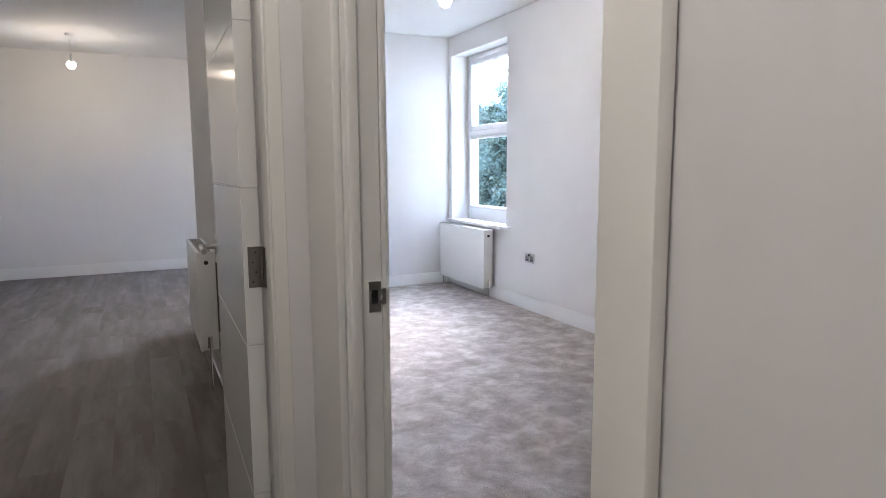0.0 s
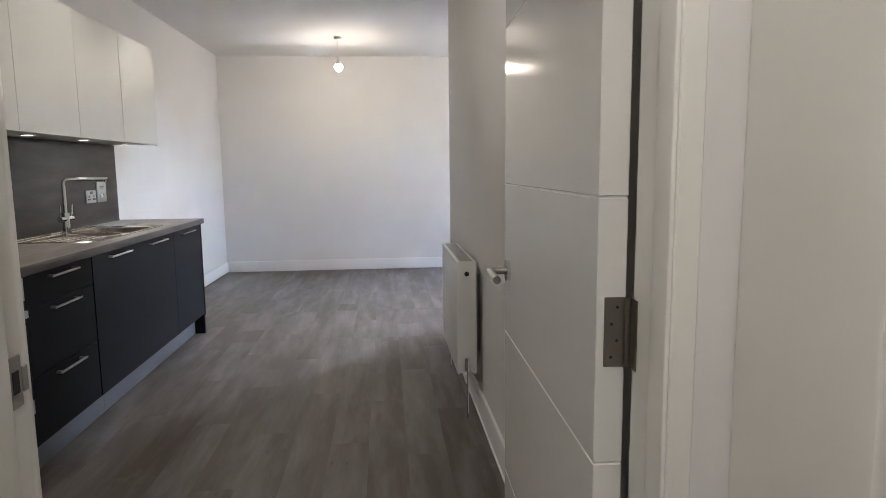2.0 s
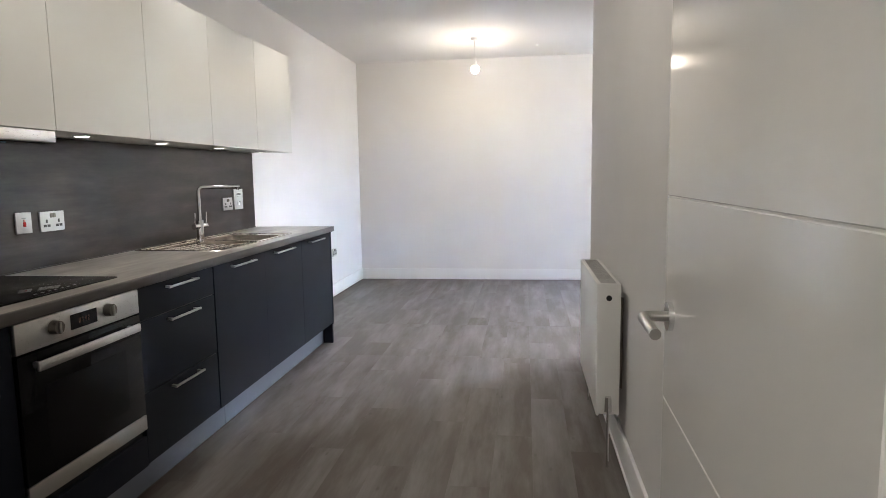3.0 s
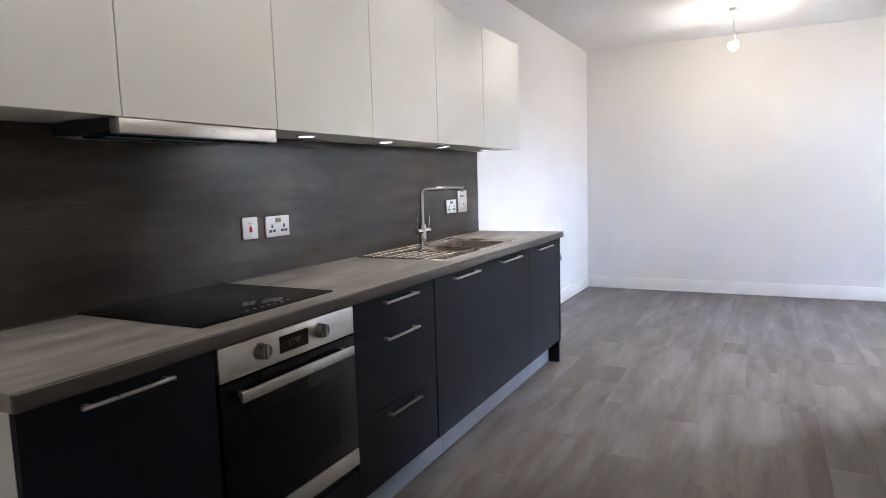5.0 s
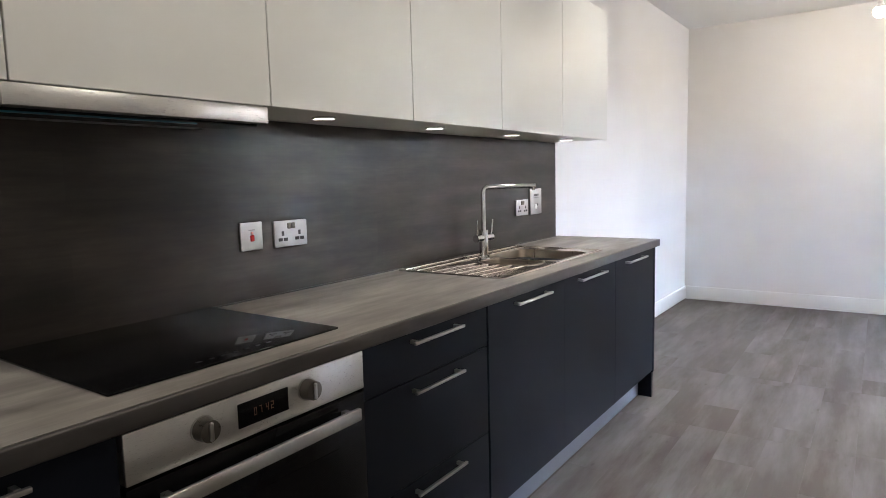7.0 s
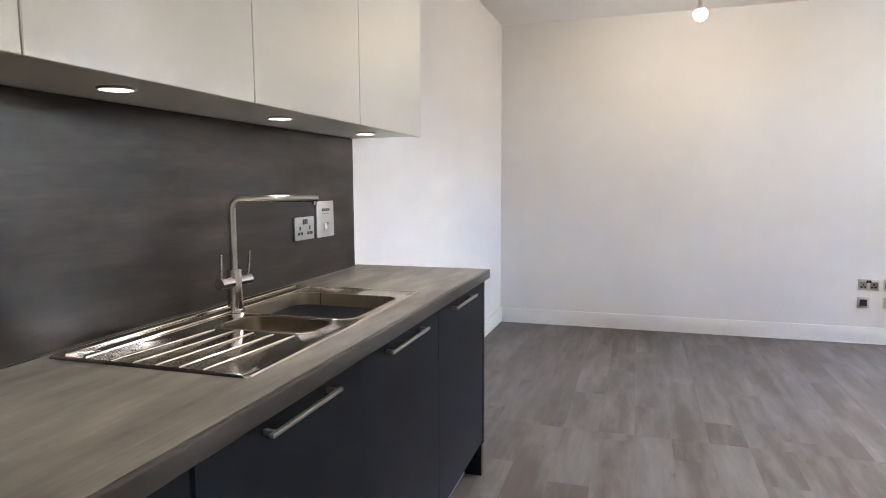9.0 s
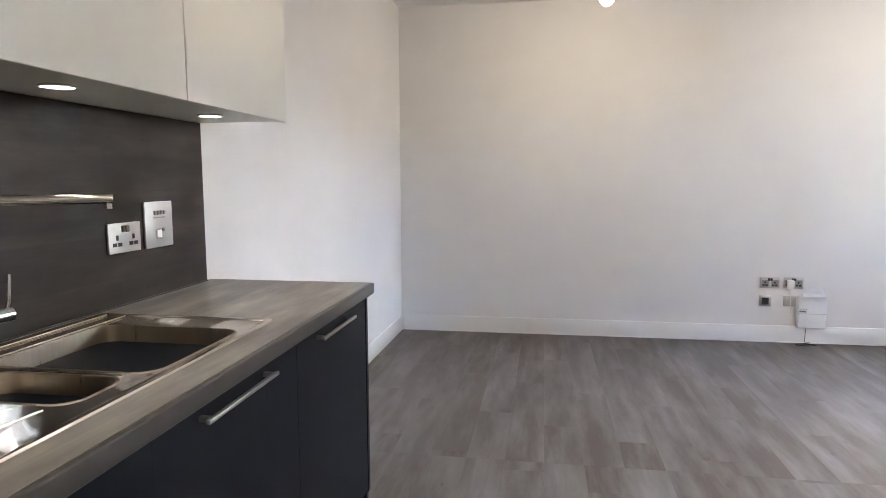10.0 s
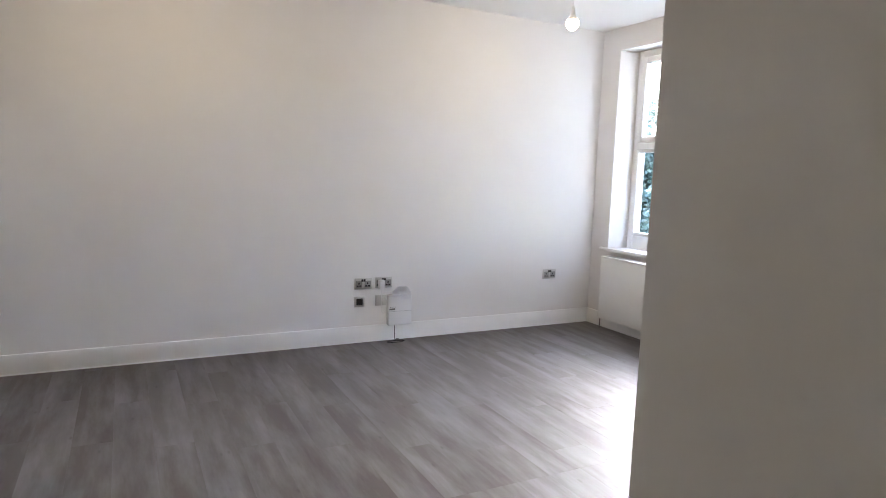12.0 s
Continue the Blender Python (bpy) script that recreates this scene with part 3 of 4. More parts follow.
tagged(worktop, "grey oak-effect laminate worktop with square dark edging", "worktop")
eb = part("front_edging", bx(bmesh.new(), -1.163, -1.1485, 2.310, 5.8855, WT[0] - 0.0002, WT[1] + 0.0003, 0.004, 3), EDGEBAND, worktop, "dark front edging")
part("end_edging", bx(bmesh.new(), WEST + 0.002, -1.163, 5.884, 5.8855, WT[0], WT[1] + 0.0002, 0.0004), EDGEBAND, worktop)
splash = part("splashback", bx(bmesh.new(), WEST + 0.001, WEST + 0.011, 2.310, 5.843, 0.9165, 1.486, 0.001), SPLASH)
tagged(splash, "dark grey oak-effect splashback board behind the worktop", "splashback")
part("sealant", bx(bmesh.new(), WEST + 0.011, WEST + 0.016, 2.310, 5.843, 0.9162, 0.921, 0.001), EDGEBAND, splash)

# induction hob
hob = thing("induction_hob", "black glass induction hob set on the worktop", "hob", (-1.505, 3.115, 0.9165))
g = part("glass_plate", bx(bmesh.new(), -0.262, 0.262, -0.288, 0.288, 0.0, 0.006, 0.002, 2), BLACKGLASS, hob)
bm = bmesh.new()
for k in range(7):
    bx(bm, 0.225, 0.233, -0.09 + 0.03 * k, -0.078 + 0.03 * k, 0.0061, 0.0064)
part("touch_controls", bm, BLACKPL, g)

# inset sink with two bowls and a drainer
sink = thing("kitchen_sink", "polished stainless steel bowl-and-a-half sink with ribbed drainer", "sink", ((SX[0] + SX[1]) / 2, (SY[0] + SY[1]) / 2, 0.916))
ox, oy = (SX[0] + SX[1]) / 2, (SY[0] + SY[1]) / 2
bowls = ((-1.650, -1.282, 4.790, 5.140, 0.165, 0.045), (-1.585, -1.312, 4.612, 4.757, 0.12, 0.045))


def rounded(x0, x1, y0, y1, r, n=7):
    pts = []
    for cx, cy, a in ((x1 - r, y1 - r, 0), (x0 + r, y1 - r, 90), (x0 + r, y0 + r, 180), (x1 - r, y0 + r, 270)):
        pts += [(cx + r * math.cos(radians(a + 90 * k / n)), cy + r * math.sin(radians(a + 90 * k / n))) for k in range(n + 1)]
    return pts


def ring_loop(bm, pts, z):
    vs = [bm.verts.new((x, y, z)) for x, y in pts]
    return vs, [bm.edges.new((vs[k], vs[(k + 1) % len(vs)])) for k in range(len(vs))]


def skirt(bm, p0, p1):
    for k in range(len(p0)):
        bm.faces.new((p0[k], p0[(k + 1) % len(p0)], p1[(k + 1) % len(p0)], p1[k]))


xs0, xs1, ys0, ys1 = SX[0] - ox, SX[1] - ox, SY[0] - oy, SY[1] - oy
cells = [(x0 - ox, x1 - ox, y0 - oy, y1 - oy, depth, r) for x0, x1, y0, y1, depth, r in bowls]
# pressed deck: a rolled outer rim, a step down, then one sheet with the two bowl openings
bm = bmesh.new()
steps = [(0.0, 0.0008, 0.012), (0.002, 0.0050, 0.012), (0.010, 0.0056, 0.012), (0.016, 0.0030, 0.012), (0.020, 0.0012, 0.012)]
rims = [[bm.verts.new((x, y, z)) for x, y in rounded(xs0 + i, xs1 - i, ys0 + i, ys1 - i, r)] for i, z, r in steps]
for p0, p1 in zip(rims, rims[1:]):
    skirt(bm, p0, p1)
edges = [bm.edges.get((rims[-1][k], rims[-1][(k + 1) % len(rims[-1])])) for k in range(len(rims[-1]))]
for x0, x1, y0, y1, depth, r in cells:
    edges += ring_loop(bm, rounded(x0 - 0.006, x1 + 0.006, y0 - 0.006, y1 + 0.006, r + 0.004), 0.0012)[1]
bmesh.ops.triangle_fill(bm, edges=edges, use_beauty=True, use_dissolve=False)
part("deck", bm, SINKSTEEL, sink)
# raised rails behind the bowls and drainer, and the shelf for the tap
lo = cells[0][0]
part("back_rail", bx(bmesh.new(), xs0 + 0.020, xs0 + 0.034, ys0 + 0.02, ys1 - 0.022, 0.0, 0.0085, 0.0035, 3), SINKSTEEL, sink)
part("inner_rail", bx(bmesh.new(), lo - 0.020, lo - 0.008, ys0 + 0.02, ys1 - 0.022, 0.0, 0.0075, 0.0034, 3), SINKSTEEL, sink)
part("divider", bx(bmesh.new(), cells[1][0] + 0.03, cells[1][1] - 0.02, cells[1][3] + 0.012, cells[0][2] - 0.010, 0.0, 0.0042, 0.0018, 2), SINKSTEEL, sink)
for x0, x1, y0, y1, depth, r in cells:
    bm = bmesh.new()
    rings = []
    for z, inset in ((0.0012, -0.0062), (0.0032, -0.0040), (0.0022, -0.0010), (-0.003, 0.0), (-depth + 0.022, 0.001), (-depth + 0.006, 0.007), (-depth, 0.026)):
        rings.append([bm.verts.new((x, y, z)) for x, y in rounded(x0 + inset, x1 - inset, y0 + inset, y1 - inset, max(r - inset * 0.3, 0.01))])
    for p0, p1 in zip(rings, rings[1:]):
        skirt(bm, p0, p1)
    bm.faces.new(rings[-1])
    bowl = part("bowl", bm, BOWLSTEEL_SHADED, sink, "deep polished steel bowl")
    cx, cy = (x0 + x1) / 2, (y0 + y1) / 2
    part("waste", cyl(bmesh.new(), (cx, cy, -depth), (cx, cy, -depth + 0.004), 0.042, 0.039, n=28), CHROME, bowl, "chrome waste strainer")
for k in range(5):
    x = -1.595 + 0.0577 * k - ox
    y0, y1 = ys0 + 0.022, 4.587 - oy
    part("drainer_rib", tube(bmesh.new(), [(x - 0.002, y0, 0.0004), (x, y0 + 0.02, 0.0014), (x + 0.014, (y0 + y1) / 2, 0.0016), (x + 0.024, y1 - 0.02, 0.0014), (x + 0.026, y1, 0.0004)], 0.0026, 8), SINKSTEEL, sink)

# mixer tap
tap = thing("mixer_tap", "chrome two-lever mixer tap with a square swan spout", "tap", (-1.655, 4.797, 0.918))
bm = cyl(bmesh.new(), (0, 0, 0), (0, 0, 0.008), 0.027, n=28)
cyl(bm, (0, 0, 0.008), (0, 0, 0.125), 0.021, n=28)
part("tap_body", bm, CHROME, tap)
u = Vector((0.20, 0.155, 0)).normalized()
pts = [(0, 0, 0.12), (0, 0, 0.297)] + arc(Vector((0, 0, 0.297)) + 0.028 * u, -u, (0, 0, 1), 0.028, 0, 90, 8)[1:]
end = 0.246 * u + Vector((0, 0, 0.325))
pts += [tuple(end)]
spout = part("spout", tube(bmesh.new(), pts, 0.0108, 18), CHROME, tap)
part("nozzle", cyl(bmesh.new(), end - 0.010 * u, end - 0.010 * u - Vector((0, 0, 0.020)), 0.0075, n=18), CHROME, spout)
w = Vector((0.10, 1.0, 0)).normalized()
part("cross_bar", cyl(bmesh.new(), -0.062 * w + Vector((0, 0, 0.088)), 0.062 * w + Vector((0, 0, 0.088)), 0.017, n=24), CHROME, tap)
for s in (-1, 1):
    c = s * 0.054 * w + Vector((0, 0, 0.088))
    part("tap_lever", tube(bmesh.new(), [c, c + Vector((0.004, s * 0.004, 0.03)), c + Vector((0.008, s * 0.006, 0.085))], 0.0042, 10), CHROME, tap)

# wall units: joints along the run
JOINTS = (2.312, 2.802, 3.405, 4.014, 4.625, 5.236, 5.860)
WUF, WUB, WUT = -1.450, 1.484, 2.200


def wall_unit(y0, y1, label):
    c = thing("wall_cabinet", label, "cabinet", ((WEST + WUF) / 2, (y0 + y1) / 2, WUB), group="kitchen wall units")
    ow = Vector(((WEST + WUF) / 2, (y0 + y1) / 2, WUB))
    a, b, f = y0 - ow.y, y1 - ow.y, WUF - ow.x
    h = WUT - WUB
    part("carcass", box(WEST - ow.x + 0.012, f - 0.021, a + 0.0005, b - 0.0005, 0.004, h), LIGHTUNIT, c)
    part("door", bx(bmesh.new(), f - 0.019, f, a + 0.0016, b - 0.0016, 0.0, h, 0.0015), LIGHTUNIT, c, "matt pale grey door")
    return c


for k, (y0, y1) in enumerate(zip(JOINTS, JOINTS[1:])):
    wall_unit(y0, y1, "pale grey handleless wall cabinet above the extractor" if k == 1 else "pale grey handleless wall cabinet over the splashback")


def downlight(y):
    d = thing("under_cabinet_light", "small round lit downlight under a wall cabinet", "light", (-1.594, y, WUB + 0.004), group="under-cabinet lights")
    bm = bmesh.new()
    tube(bm, [(0.036 * math.cos(2 * math.pi * k / 28), 0.036 * math.sin(2 * math.pi * k / 28), -0.003) for k in range(29)], 0.0035, 8)
    part("bezel", bm, HANDLESTEEL, d)
    part("lens", cyl(bmesh.new(), (0, 0, -0.0045), (0, 0, -0.0005), 0.034, n=28), LEDLENS, d, "glowing frosted lens")
    data = bpy.data.lights.new("downlight_lamp", "SPOT")
    data.energy, data.spot_size, data.spot_blend, data.shadow_soft_size, data.color = 0.036, radians(105), 0.8, 0.025, (1.0, 0.96, 0.88)
    lamp = new("downlight_lamp", data)
    lamp.location = (-1.594, y, WUB - 0.006)


for y in DOWNLIGHTS:
    downlight(y)

hood = thing("extractor_hood", "telescopic cooker hood with brushed steel front edge", "extractor hood", (-1.60, 3.083, 1.43))
part("hood_body", box(-0.14, 0.120, -0.292, 0.292, 0.016, 0.053), BLACKPL, hood)
part("filter", bx(bmesh.new(), -0.12, 0.11, -0.27, 0.27, 0.010, 0.016, 0.002), GREYPL, hood, "grey grease filter")
part("front_strip", bx(bmesh.new(), 0.120, 0.162, -0.300, 0.300, 0.008, 0.049, 0.002, 2), STEEL, hood, "brushed steel front strip")
part("hood_edge", bx(bmesh.new(), 0.0, 0.118, -0.298, 0.298, 0.003, 0.0095, 0.001), BLACKGLASS, hood)
part("film_edge", bx(bmesh.new(), 0.098, 0.106, -0.30, 0.13, 0.0005, 0.003, 0.0005), FILM, hood, "blue protective film edge")


# ---- sockets and switches: local x along the wall, local y out of the wall ----
def plate(name, label, at, turn, w, h, mat, group="", category="socket"):
    s = thing(name, label, category, at, turn, group)
    part("faceplate", bx(bmesh.new(), -w / 2, w / 2, 0.0, 0.008, -h / 2, h / 2, 0.0025, 2), mat, s)
    return s


def rocker(s, cx, cz, mat, w=0.012, h=0.017):
    part("rocker", bx(bmesh.new(), cx - w / 2, cx + w / 2, 0.0075, 0.0125, cz - h / 2, cz + h / 2, 0.002), mat, s)


def double_socket(at, turn, face, insert, label, group):
    s = plate("double_socket", label, at, turn, 0.143, 0.087, face, group)
    for cx in (-0.036, 0.036):
        if insert is not None:
            part("insert", bx(bmesh.new(), cx - 0.026, cx + 0.026, 0.0075, 0.0084, -0.030, 0.022, 0.002), insert, s, "grey socket insert")
        bm_z = -0.010
        bm = bmesh.new()
        bx(bm, cx - 0.005, cx + 0.005, 0.0083, 0.0090, bm_z + 0.004, bm_z + 0.019)
        for d in (-0.011, 0.011):
            bx(bm, cx + d - 0.0085, cx + d + 0.0085, 0.0083, 0.0090, bm_z - 0.014, bm_z - 0.003)
        part("pin_holes", bm, BLACKPL, s)
    for cx in (-0.009, 0.009):
        rocker(s, cx, 0.026, KNOBSTEEL if insert is None else BLACKPL, 0.016, 0.020)
    return s


KX = WEST + 0.0112
for y in (2.553, 3.723, 5.391):
    double_socket((KX, y, 1.117), -90, PLATE, None, "satin silver double wall socket on the dark splashback", "kitchen sockets")
cs = plate("cooker_switch", "satin silver cooker switch with a red rocker", (KX, 3.562, 1.120), -90, 0.084, 0.089, PLATE, category="switch")
part("red_rocker", bx(bmesh.new(), -0.0075, 0.0075, 0.0075, 0.0125, -0.016, 0.004, 0.002), REDNEON, cs, "red rocker")
part("neon", bx(bmesh.new(), -0.004, 0.004, 0.0075, 0.0122, 0.006, 0.014, 0.001), NEON, cs, "pale neon lens")
part("mark", box(-0.012, 0.012, 0.0078, 0.0083, 0.018, 0.022), GREYPL, cs)
gs = plate("appliance_switch_panel", "satin silver appliance switch panel with four small rockers", (KX, 5.559, 1.144), -90, 0.143, 0.145, PLATE, category="switch")
for k in range(4):
    rocker(gs, -0.024 + 0.016 * k, 0.038, GREYPL, 0.011, 0.013)
rocker(gs, 0.006, -0.030, WHITEPL, 0.026, 0.026)
rocker(gs, -0.016, -0.018, GREYPL, 0.012, 0.012)
part("screw_row", box(-0.030, 0.030, 0.0078, 0.0083, 0.020, 0.024), GREYPL, gs)

FY = NORTH - 0.0002
double_socket((1.209, FY, 0.471), 180, STEEL, INSERT, "brushed steel double socket low on the wall", "living room sockets")
double_socket((1.382, FY, 0.473), 180, STEEL, INSERT, "brushed steel double socket with a white plug in it", "living room sockets")
double_socket((3.012, FY, 0.475), 180, STEEL, INSERT, "brushed steel double socket near the room corner", "living room sockets")
s = plate("aerial_outlet", "square steel outlet plate with a black centre", (1.180, FY, 0.327), 180, 0.086, 0.086, STEEL, category="outlet")
part("insert", bx(bmesh.new(), -0.026, 0.026, 0.0075, 0.0095, -0.026, 0.026, 0.002), BLACKPL, s, "black outlet centre")
s = plate("blank_plate", "blank brushed steel wall plate behind the router", (1.361, FY, 0.329), 180, 0.092, 0.086, STEEL, category="outlet")
double_socket((WEST + 0.0158, 7.82, 0.475), -90, STEEL, INSERT, "brushed steel double socket on the side wall", "living room sockets")
EX = EAST - 0.0002
double_socket((EX, 4.770, 0.484), 90, STEEL, INSERT, "steel double socket on the bedroom wall", "bedroom sockets")
double_socket((EX, 3.060, 0.487), 90, STEEL, INSERT, "steel double socket on the bedroom wall", "bedroom sockets")

plug = thing("plug_adapter", "white plug-in power adapter in the socket", "plug", (1.352, FY - 0.0095, 0.462), 180)
part("body", bx(bmesh.new(), -0.022, 0.022, 0.0, 0.042, -0.036, 0.036, 0.006, 2), WHITEPL, plug)
router = thing("wall_router", "white fibre router box mounted above the skirting", "router", (1.515, FY, 0.122), 180)
part("case", bx(bmesh.new(), -0.103, 0.103, 0.0, 0.048, 0.0, 0.250, 0.010, 3), UPVC, router)
part("lid_seam", box(-0.100, 0.100, 0.0478, 0.0486, 0.116, 0.1175), GREYPL, router)
bm = bmesh.new()
for k in range(3):
    bx(bm, 0.04 + 0.02 * k, 0.05 + 0.02 * k, 0.0478, 0.0486, 0.150, 0.154)
part("indicator", bm, GREYPL, router, "small grey indicator marks")
part("printed_label", box(0.045, 0.095, 0.0478, 0.0485, 0.128, 0.142), GREYPL, router)
leaflet = thing("folded_leaflet", "white folded paper leaflet lying on the router", "paper", (1.515, FY, 0.3725), 180)
bm = bmesh.new()
grid = []
for i in range(10):
    x = -0.10 + 0.165 * i / 9
    wave = 0.006 * math.sin(i * 1.3)
    grid.append([bm.verts.new((x * 0.8 - 0.01, 0.004, 0.062 - 0.0012 * (i - 4) ** 2 + wave)), bm.verts.new((x, 0.014, 0.020 + wave * 0.5)), bm.verts.new((x, 0.034, 0.0025)), bm.verts.new((x + 0.01, 0.054, 0.001 + wave * 0.3)), bm.verts.new((x + 0.022, 0.062, -0.044 + 0.0042 * i + wave))])
for a, b in zip(grid, grid[1:]):
    for k in range(4):
        bm.faces.new((a[k], b[k], b[k + 1], a[k + 1]))
bmesh.ops.solidify(bm, geom=bm.faces[:], thickness=0.0012)
part("sheet", bm, PAPER, leaflet)
coil = [(1.46 + 0.075 * math.cos(a), 8.835 + 0.028 * math.sin(a), 0.0035 + 0.0008 * a) for a in (0.45 * k for k in range(22))]
cable = part("router_cable", tube(bmesh.new(), [(1.475, 8.905, 0.125), (1.474, 8.90, 0.07), (1.470, 8.892, 0.014), (1.50, 8.875, 0.016)] + coil[::-1], 0.0028, 8), BLACKPL)
tagged(cable, "thin dark cable hanging from the router and coiled on the floor", "cable")
lead = part("power_lead", tube(bmesh.new(), [(1.352, 8.900, 0.43), (1.350, 8.892, 0.36), (1.365, 8.915, 0.24), (1.44, 8.925, 0.16), (1.455, 8.915, 0.128)], 0.0025, 8), WHITEPL)
tagged(lead, "thin white power lead looping from plug to router", "cable")


# ---- radiators ----
def radiator(label, at, turn, length, height, z0):
    """A panel radiator: local x along it, local y out of the wall."""
    r = thing("radiator", label, "radiator", at, turn, "panel radiators")
    d0, d1 = 0.035, 0.132
    n = int(length / 0.035)
    for y0, y1 in ((d0, d0 + 0.012), (d1 - 0.012, d1)):
        part("panel", bx(bmesh.new(), 0.0, length, y0, y1, z0, z0 + height, 0.004, 2), RADPAINT, r)
    bm = bmesh.new()
    for k in range(1, n):
        x = length * k / n
        bx(bm, x - 0.0015, x + 0.0015, d0 + 0.012, d1 - 0.012, z0 + 0.03, z0 + height - 0.03)
    part("convector_fins", bm, RADPAINT, r)
    part("top_grille", bx(bmesh.new(), 0.003, length - 0.003, d0 - 0.002, d1 + 0.002, z0 + height - 0.012, z0 + height + 0.006, 0.003, 2), RADPAINT, r)
    bm = bmesh.new()
    for k in range(1, int(length / 0.025)):
        bx(bm, 0.025 * k - 0.007, 0.025 * k + 0.007, d0 + 0.015, d1 - 0.015, z0 + height + 0.0062, z0 + height + 0.0068)
    part("grille_slots", bm, GREYPL, r)
    for x0, x1 in ((-0.004, 0.004), (length - 0.004, length + 0.004)):
        part("side_panel", bx(bmesh.new(), x0, x1, d0 - 0.002, d1 + 0.002, z0 + 0.01, z0 + height + 0.006, 0.003, 2), RADPAINT, r)
    ym = (d0 + d1) / 2
    for s, xe in ((-1, 0.0), (1, length)):
        part("vent_plug", cyl(bmesh.new(), (xe + s * 0.003, ym, z0 + height - 0.055), (xe + s * 0.012, ym, z0 + height - 0.055), 0.012, n=16), BLACKPL, r, "dark vent plug")
        v = part("valve", cyl(bmesh.new(), (xe + s * 0.003, ym, z0 + 0.05), (xe + s * 0.026, ym, z0 + 0.05), 0.013, n=16), CHROME, r, "chrome radiator valve")
        part("valve_cap", cyl(bmesh.new(), (xe + s * 0.022, ym, z0 + 0.030), (xe + s * 0.022, ym, z0 + 0.095), 0.017, 0.014, 16), CHROME, v)
        part("pipe", cyl(bmesh.new(), (xe + s * 0.022, ym, 0.0), (xe + s * 0.022, ym, z0 + 0.036), 0.0060, n=12), CHROME, v, "chrome pipe into the floor")
    for x in (0.15, length - 0.15):
        part("wall_bracket", box(x - 0.012, x + 0.012, 0.0, d0, z0 + 0.08, z0 + height - 0.08), HINGESTEEL, r)
    return r


radiator("white double panel radiator on the partition wall", (0.765, 3.92, 0), 90, 0.80, 0.585, 0.225)
radiator("white panel radiator under the bedroom window", (EAST, 5.38, 0), 90, 0.98, 0.58, 0.105)
radiator("white panel radiator under the living room window", (EAST, 7.62, 0), 90, 1.02, 0.56, 0.105)


# ---- ceiling pendants ----
def pendant(x, y, power, colour):
    p = thing("pendant_light", "bare warm bulb on a short white ceiling pendant", "light", (x, y, H), group="ceiling pendants")
    bm = cyl(bmesh.new(), (0, 0, -0.022), (0, 0, 0), 0.034, 0.045, 28)
    part("ceiling_rose", bm, WHITEPL, p)
    part("flex", cyl(bmesh.new(), (0, 0, -0.215), (0, 0, -0.022), 0.003, n=8), WHITEPL, p)
    bm = cyl(bmesh.new(), (0, 0, -0.262), (0, 0, -0.205), 0.019, 0.013, 20)
    part("lamp_holder", bm, WHITEPL, p)
    bm = bmesh.new()
    prof = ((-0.2902, 0.0375), (-0.298, 0.0425), (-0.310, 0.0450), (-0.322, 0.0430), (-0.336, 0.037), (-0.348, 0.027), (-0.356, 0.014), (-0.358, 0.002))
    rings = [[bm.verts.new((r * math.cos(a), r * math.sin(a), z)) for a in (2 * math.pi * k / 20 for k in range(20))] for z, r in prof]
    for a, b in zip(rings, rings[1:]):
        for k in range(20):
            bm.faces.new((a[k], a[(k + 1) % 20], b[(k + 1) % 20], b[k]))
    bm.faces.new(rings[-1])
    bulb = part("bulb", bm, BULBGLASS, p, "glowing warm white bulb")
    bulb.visible_shadow = False
    # added cone that blocks part of the lamp's upward light, sized by ceiling glow
    part("glow_baffle", cyl(bmesh.new(), (0, 0, -0.290), (0, 0, -0.258), 0.038, 0.018, 28), WHITEPL, p, "white cone added above the bulb to dim the ceiling glow")
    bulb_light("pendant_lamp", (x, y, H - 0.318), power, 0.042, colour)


# includes the two unseen fill pendants
for x, y, power, colour in BULBS_AND_FILL:
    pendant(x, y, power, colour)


def ceiling_spot(x, y):
    """A recessed spotlight flush with the ceiling."""
    d = thing("recessed_spotlight", "small white recessed ceiling spotlight above the worktop", "light", (x, y, H), group="kitchen ceiling spots")
    bm = bmesh.new()
    tube(bm, [(0.040 * math.cos(2 * math.pi * k / 28), 0.040 * math.sin(2 * math.pi * k / 28), -0.003) for k in range(29)], 0.005, 8)
    part("bezel", bm, WHITEPL, d)
    part("lens", cyl(bmesh.new(), (0, 0, -0.004), (0, 0, -0.0005), 0.036, n=28), LEDLENS, d, "glowing frosted lens")
    data = bpy.data.lights.new("spotlight_lamp", "SPOT")
    data.energy, data.spot_size, data.spot_blend, data.shadow_soft_size, data.color = SPOT_POWER, radians(112), 0.85, 0.03, (1.0, 0.93, 0.84)
    lamp = new("spotlight_lamp", data)
    lamp.location = (x, y, H - 0.006)


for y in SPOTS:
    ceiling_spot(-1.165, y)


# ---- outdoors ----
structure("ground", box(3.80, 400, -300, 300, -0.9, -0.5), GRASS, "pale mossy gravel ground outside the windows", "ground")


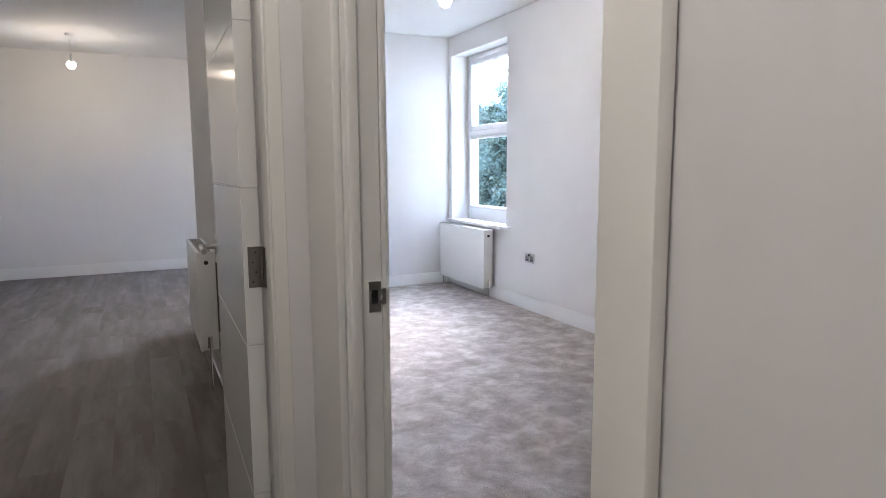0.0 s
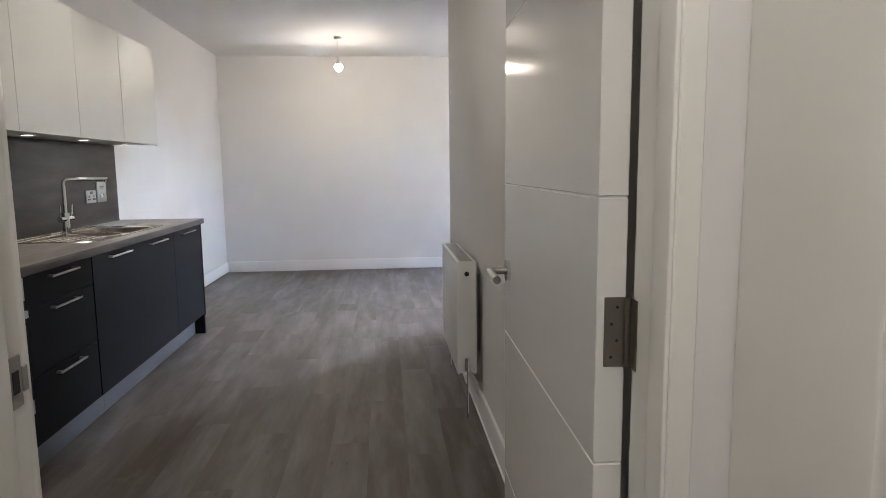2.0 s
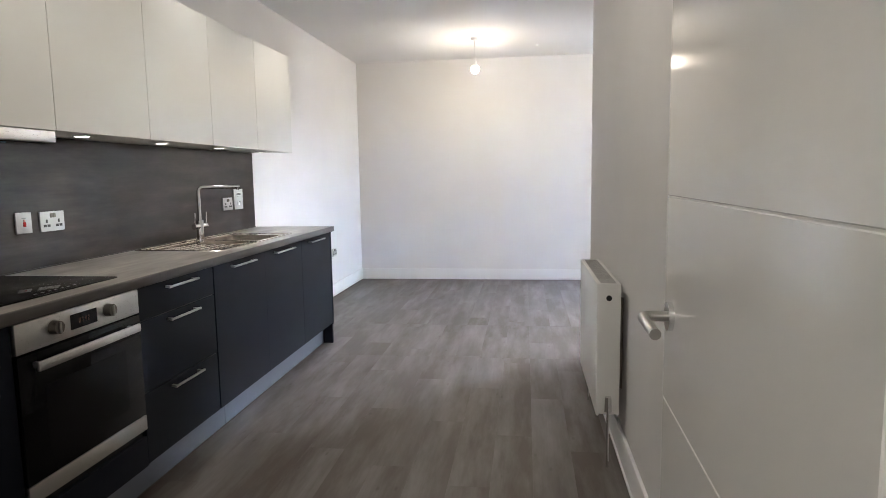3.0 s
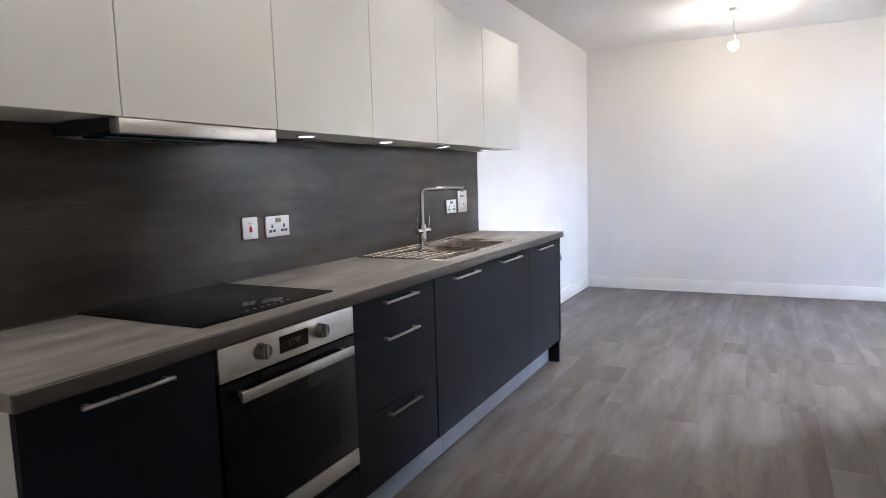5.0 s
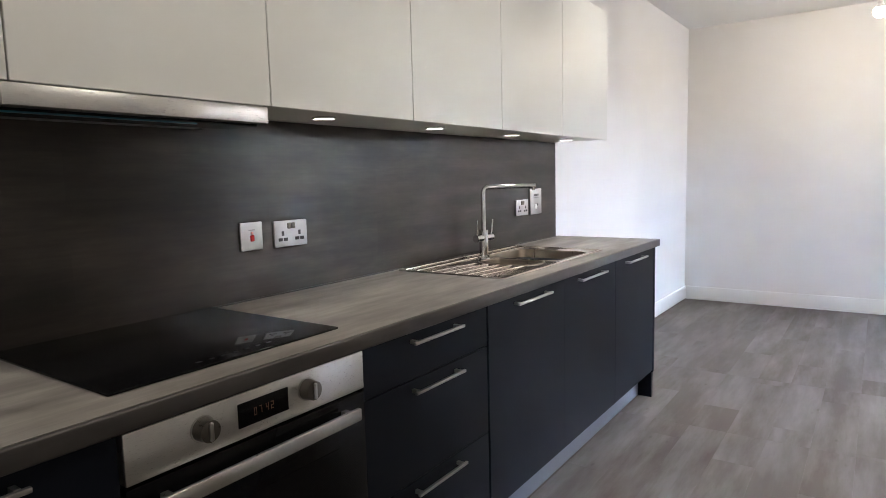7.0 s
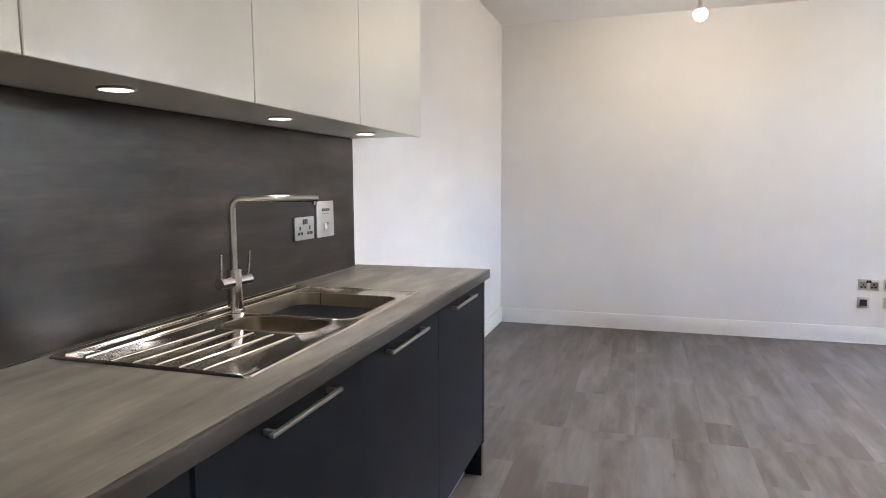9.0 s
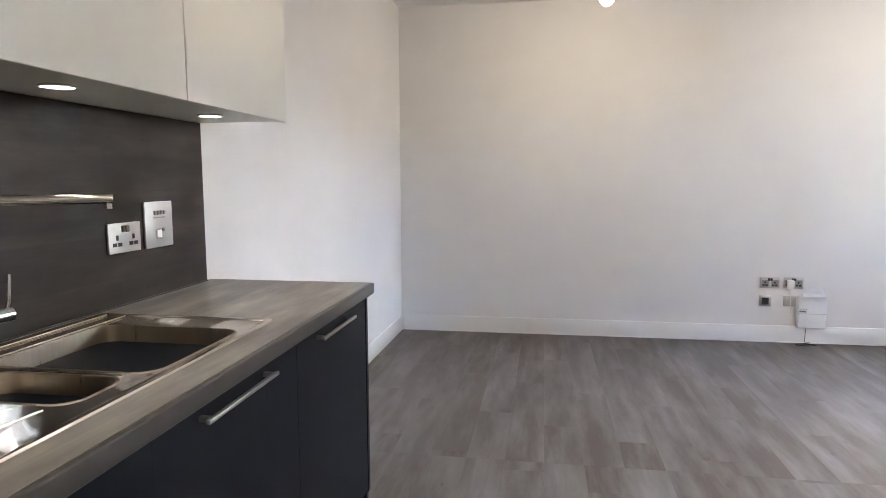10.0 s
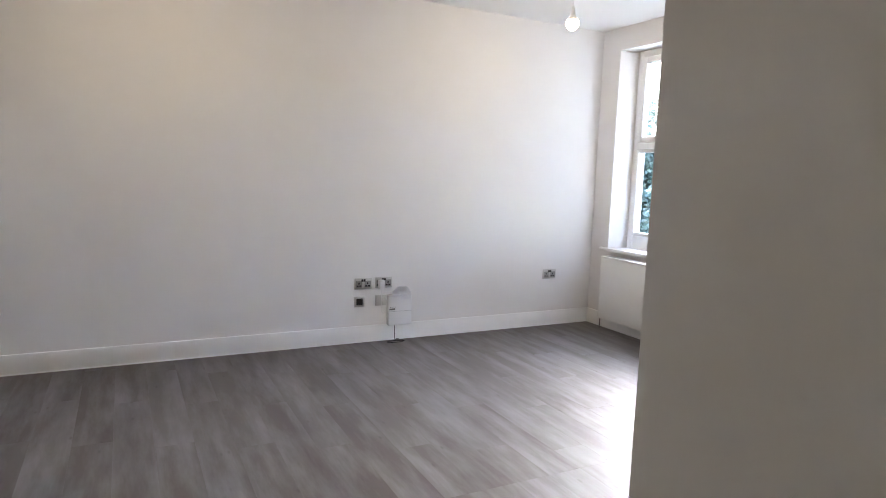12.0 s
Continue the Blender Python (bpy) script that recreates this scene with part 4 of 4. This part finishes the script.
def tree(x, y, height, seed, leaves=5000, size=1.0):
    rnd = random.Random(seed)
    t = thing("tree", "leafy green tree outside the windows", "tree", (x, y, -0.5), group="garden trees")
    bm = tube(bmesh.new(), [(0, 0, 0), (0.05, 0.03, height * 0.25), (-0.04, 0.06, height * 0.5), (0.02, 0, height * 0.85)], 0.09, 10)
    for k in range(9):
        a, z = rnd.uniform(0, 6.28), height * rnd.uniform(0.2, 0.7)
        L = height * rnd.uniform(0.18, 0.3)
        tube(bm, [(0, 0, z), (L * 0.5 * math.cos(a), L * 0.5 * math.sin(a), z + L * 0.35), (L * math.cos(a), L * math.sin(a), z + L * 0.6)], 0.03, 6)
    part("trunk", bm, BARK, t)
    wide = min(height * 0.24, 1.3)
    clumps = [(max(-2.2, min(2.2, rnd.gauss(0, wide))), rnd.gauss(0, wide), height * rnd.uniform(0.05, 0.98), rnd.uniform(0.3, 0.65)) for _ in range(46)]
    verts, faces = [], []
    for _ in range(leaves):
        cx, cy, cz, r = clumps[rnd.randrange(len(clumps))]
        c = Vector((cx + rnd.gauss(0, r * 0.55), cy + rnd.gauss(0, r * 0.55), cz + rnd.gauss(0, r * 0.5)))
        q = Euler((rnd.uniform(-1, 1), rnd.uniform(-1, 1), rnd.uniform(0, 6.28))).to_matrix()
        s = size * rnd.uniform(0.035, 0.075)
        n = len(verts)
        for dx, dy in ((-1, 0), (0, -0.55), (1, 0), (0, 0.55)):
            verts.append(c + q @ Vector((dx * s, dy * s, 0.12 * s * abs(dx))))
        faces.append((n, n + 1, n + 2, n + 3))
    me = bpy.data.meshes.new("crown")
    me.from_pydata([tuple(c) for c in verts], [], faces)
    me.materials.append(LEAF)
    crown = new("crown", me)
    crown.parent = t


for k in range(15):
    tree(14.5 + 2.2 * ((k * 7) % 5) / 5, 7.0 + 1.6 * k, (4.3 if k > 8 else 2.9) + 1.2 * ((k * 3) % 4) / 4, k + 1, 12000, 1.6)
# unseen tall trees, added to keep south-east sky light off the north wall
for k, (x, y) in enumerate(((9.6, 6.0), (9.2, 4.2), (9.8, 2.4), (9.3, 0.6), (9.9, -1.2), (9.4, -3.2))):
    tree(x, y, 11.5 + 0.4 * ((k * 5) % 4), 30 + k, 14000, 1.7)
for k, (x, y) in enumerate(((21, 14), (22, 24), (24, 33))):
    tree(x, y, 5.6 + 0.4 * k, 20 + k)


# ---- floor planks, last ----
PW, PL = 0.178, 1.22
cache = {}
rnd = random.Random(5)


def plank_mesh(w, l):
    key = (round(w, 3), round(l, 3))
    if key not in cache:
        bm = box(-w / 2 + 0.0001, w / 2 - 0.0001, -l / 2 + 0.0001, l / 2 - 0.0001, -0.004, 0.0)
        top = [e for e in bm.edges if all(vert.co.z > -0.001 for vert in e.verts)]
        bmesh.ops.bevel(bm, geom=top, offset=0.00025, segments=1, affect="EDGES")
        me = bpy.data.meshes.new("plank")
        bm.to_mesh(me)
        bm.free()
        me.materials.append(PLANK)
        cache[key] = me
    return cache[key]


def lay(x0, x1, y0, y1):
    """Planks along y, in staggered rows, over a rectangle."""
    k = math.floor(x0 / PW)
    while k * PW < x1 - 0.002:
        a, b = max(x0, k * PW), min(x1, (k + 1) * PW)
        shift = (k * 0.437) % 1.0 * PL
        j = math.floor((y0 - shift) / PL)
        while shift + j * PL < y1 - 0.002:
            c, d = max(y0, shift + j * PL), min(y1, shift + (j + 1) * PL)
            if b - a > 0.004 and d - c > 0.004:
                ob = new("plank", plank_mesh(b - a, d - c))
                ob.parent = floor
                ob.location = Vector(((a + b) / 2, (c + d) / 2, 0.0)) - OFFSET["floor"]
            j += 1
        k += 1


lay(-1.78, 0.765, 1.590, 5.53)
lay(-1.78, 3.49, 6.50, 8.94)
lay(-1.78, 1.95, 5.53, 6.50)
lay(-0.170, 0.618, 1.505, 1.590)
lay(-0.30, 0.718, -1.8, 1.505)
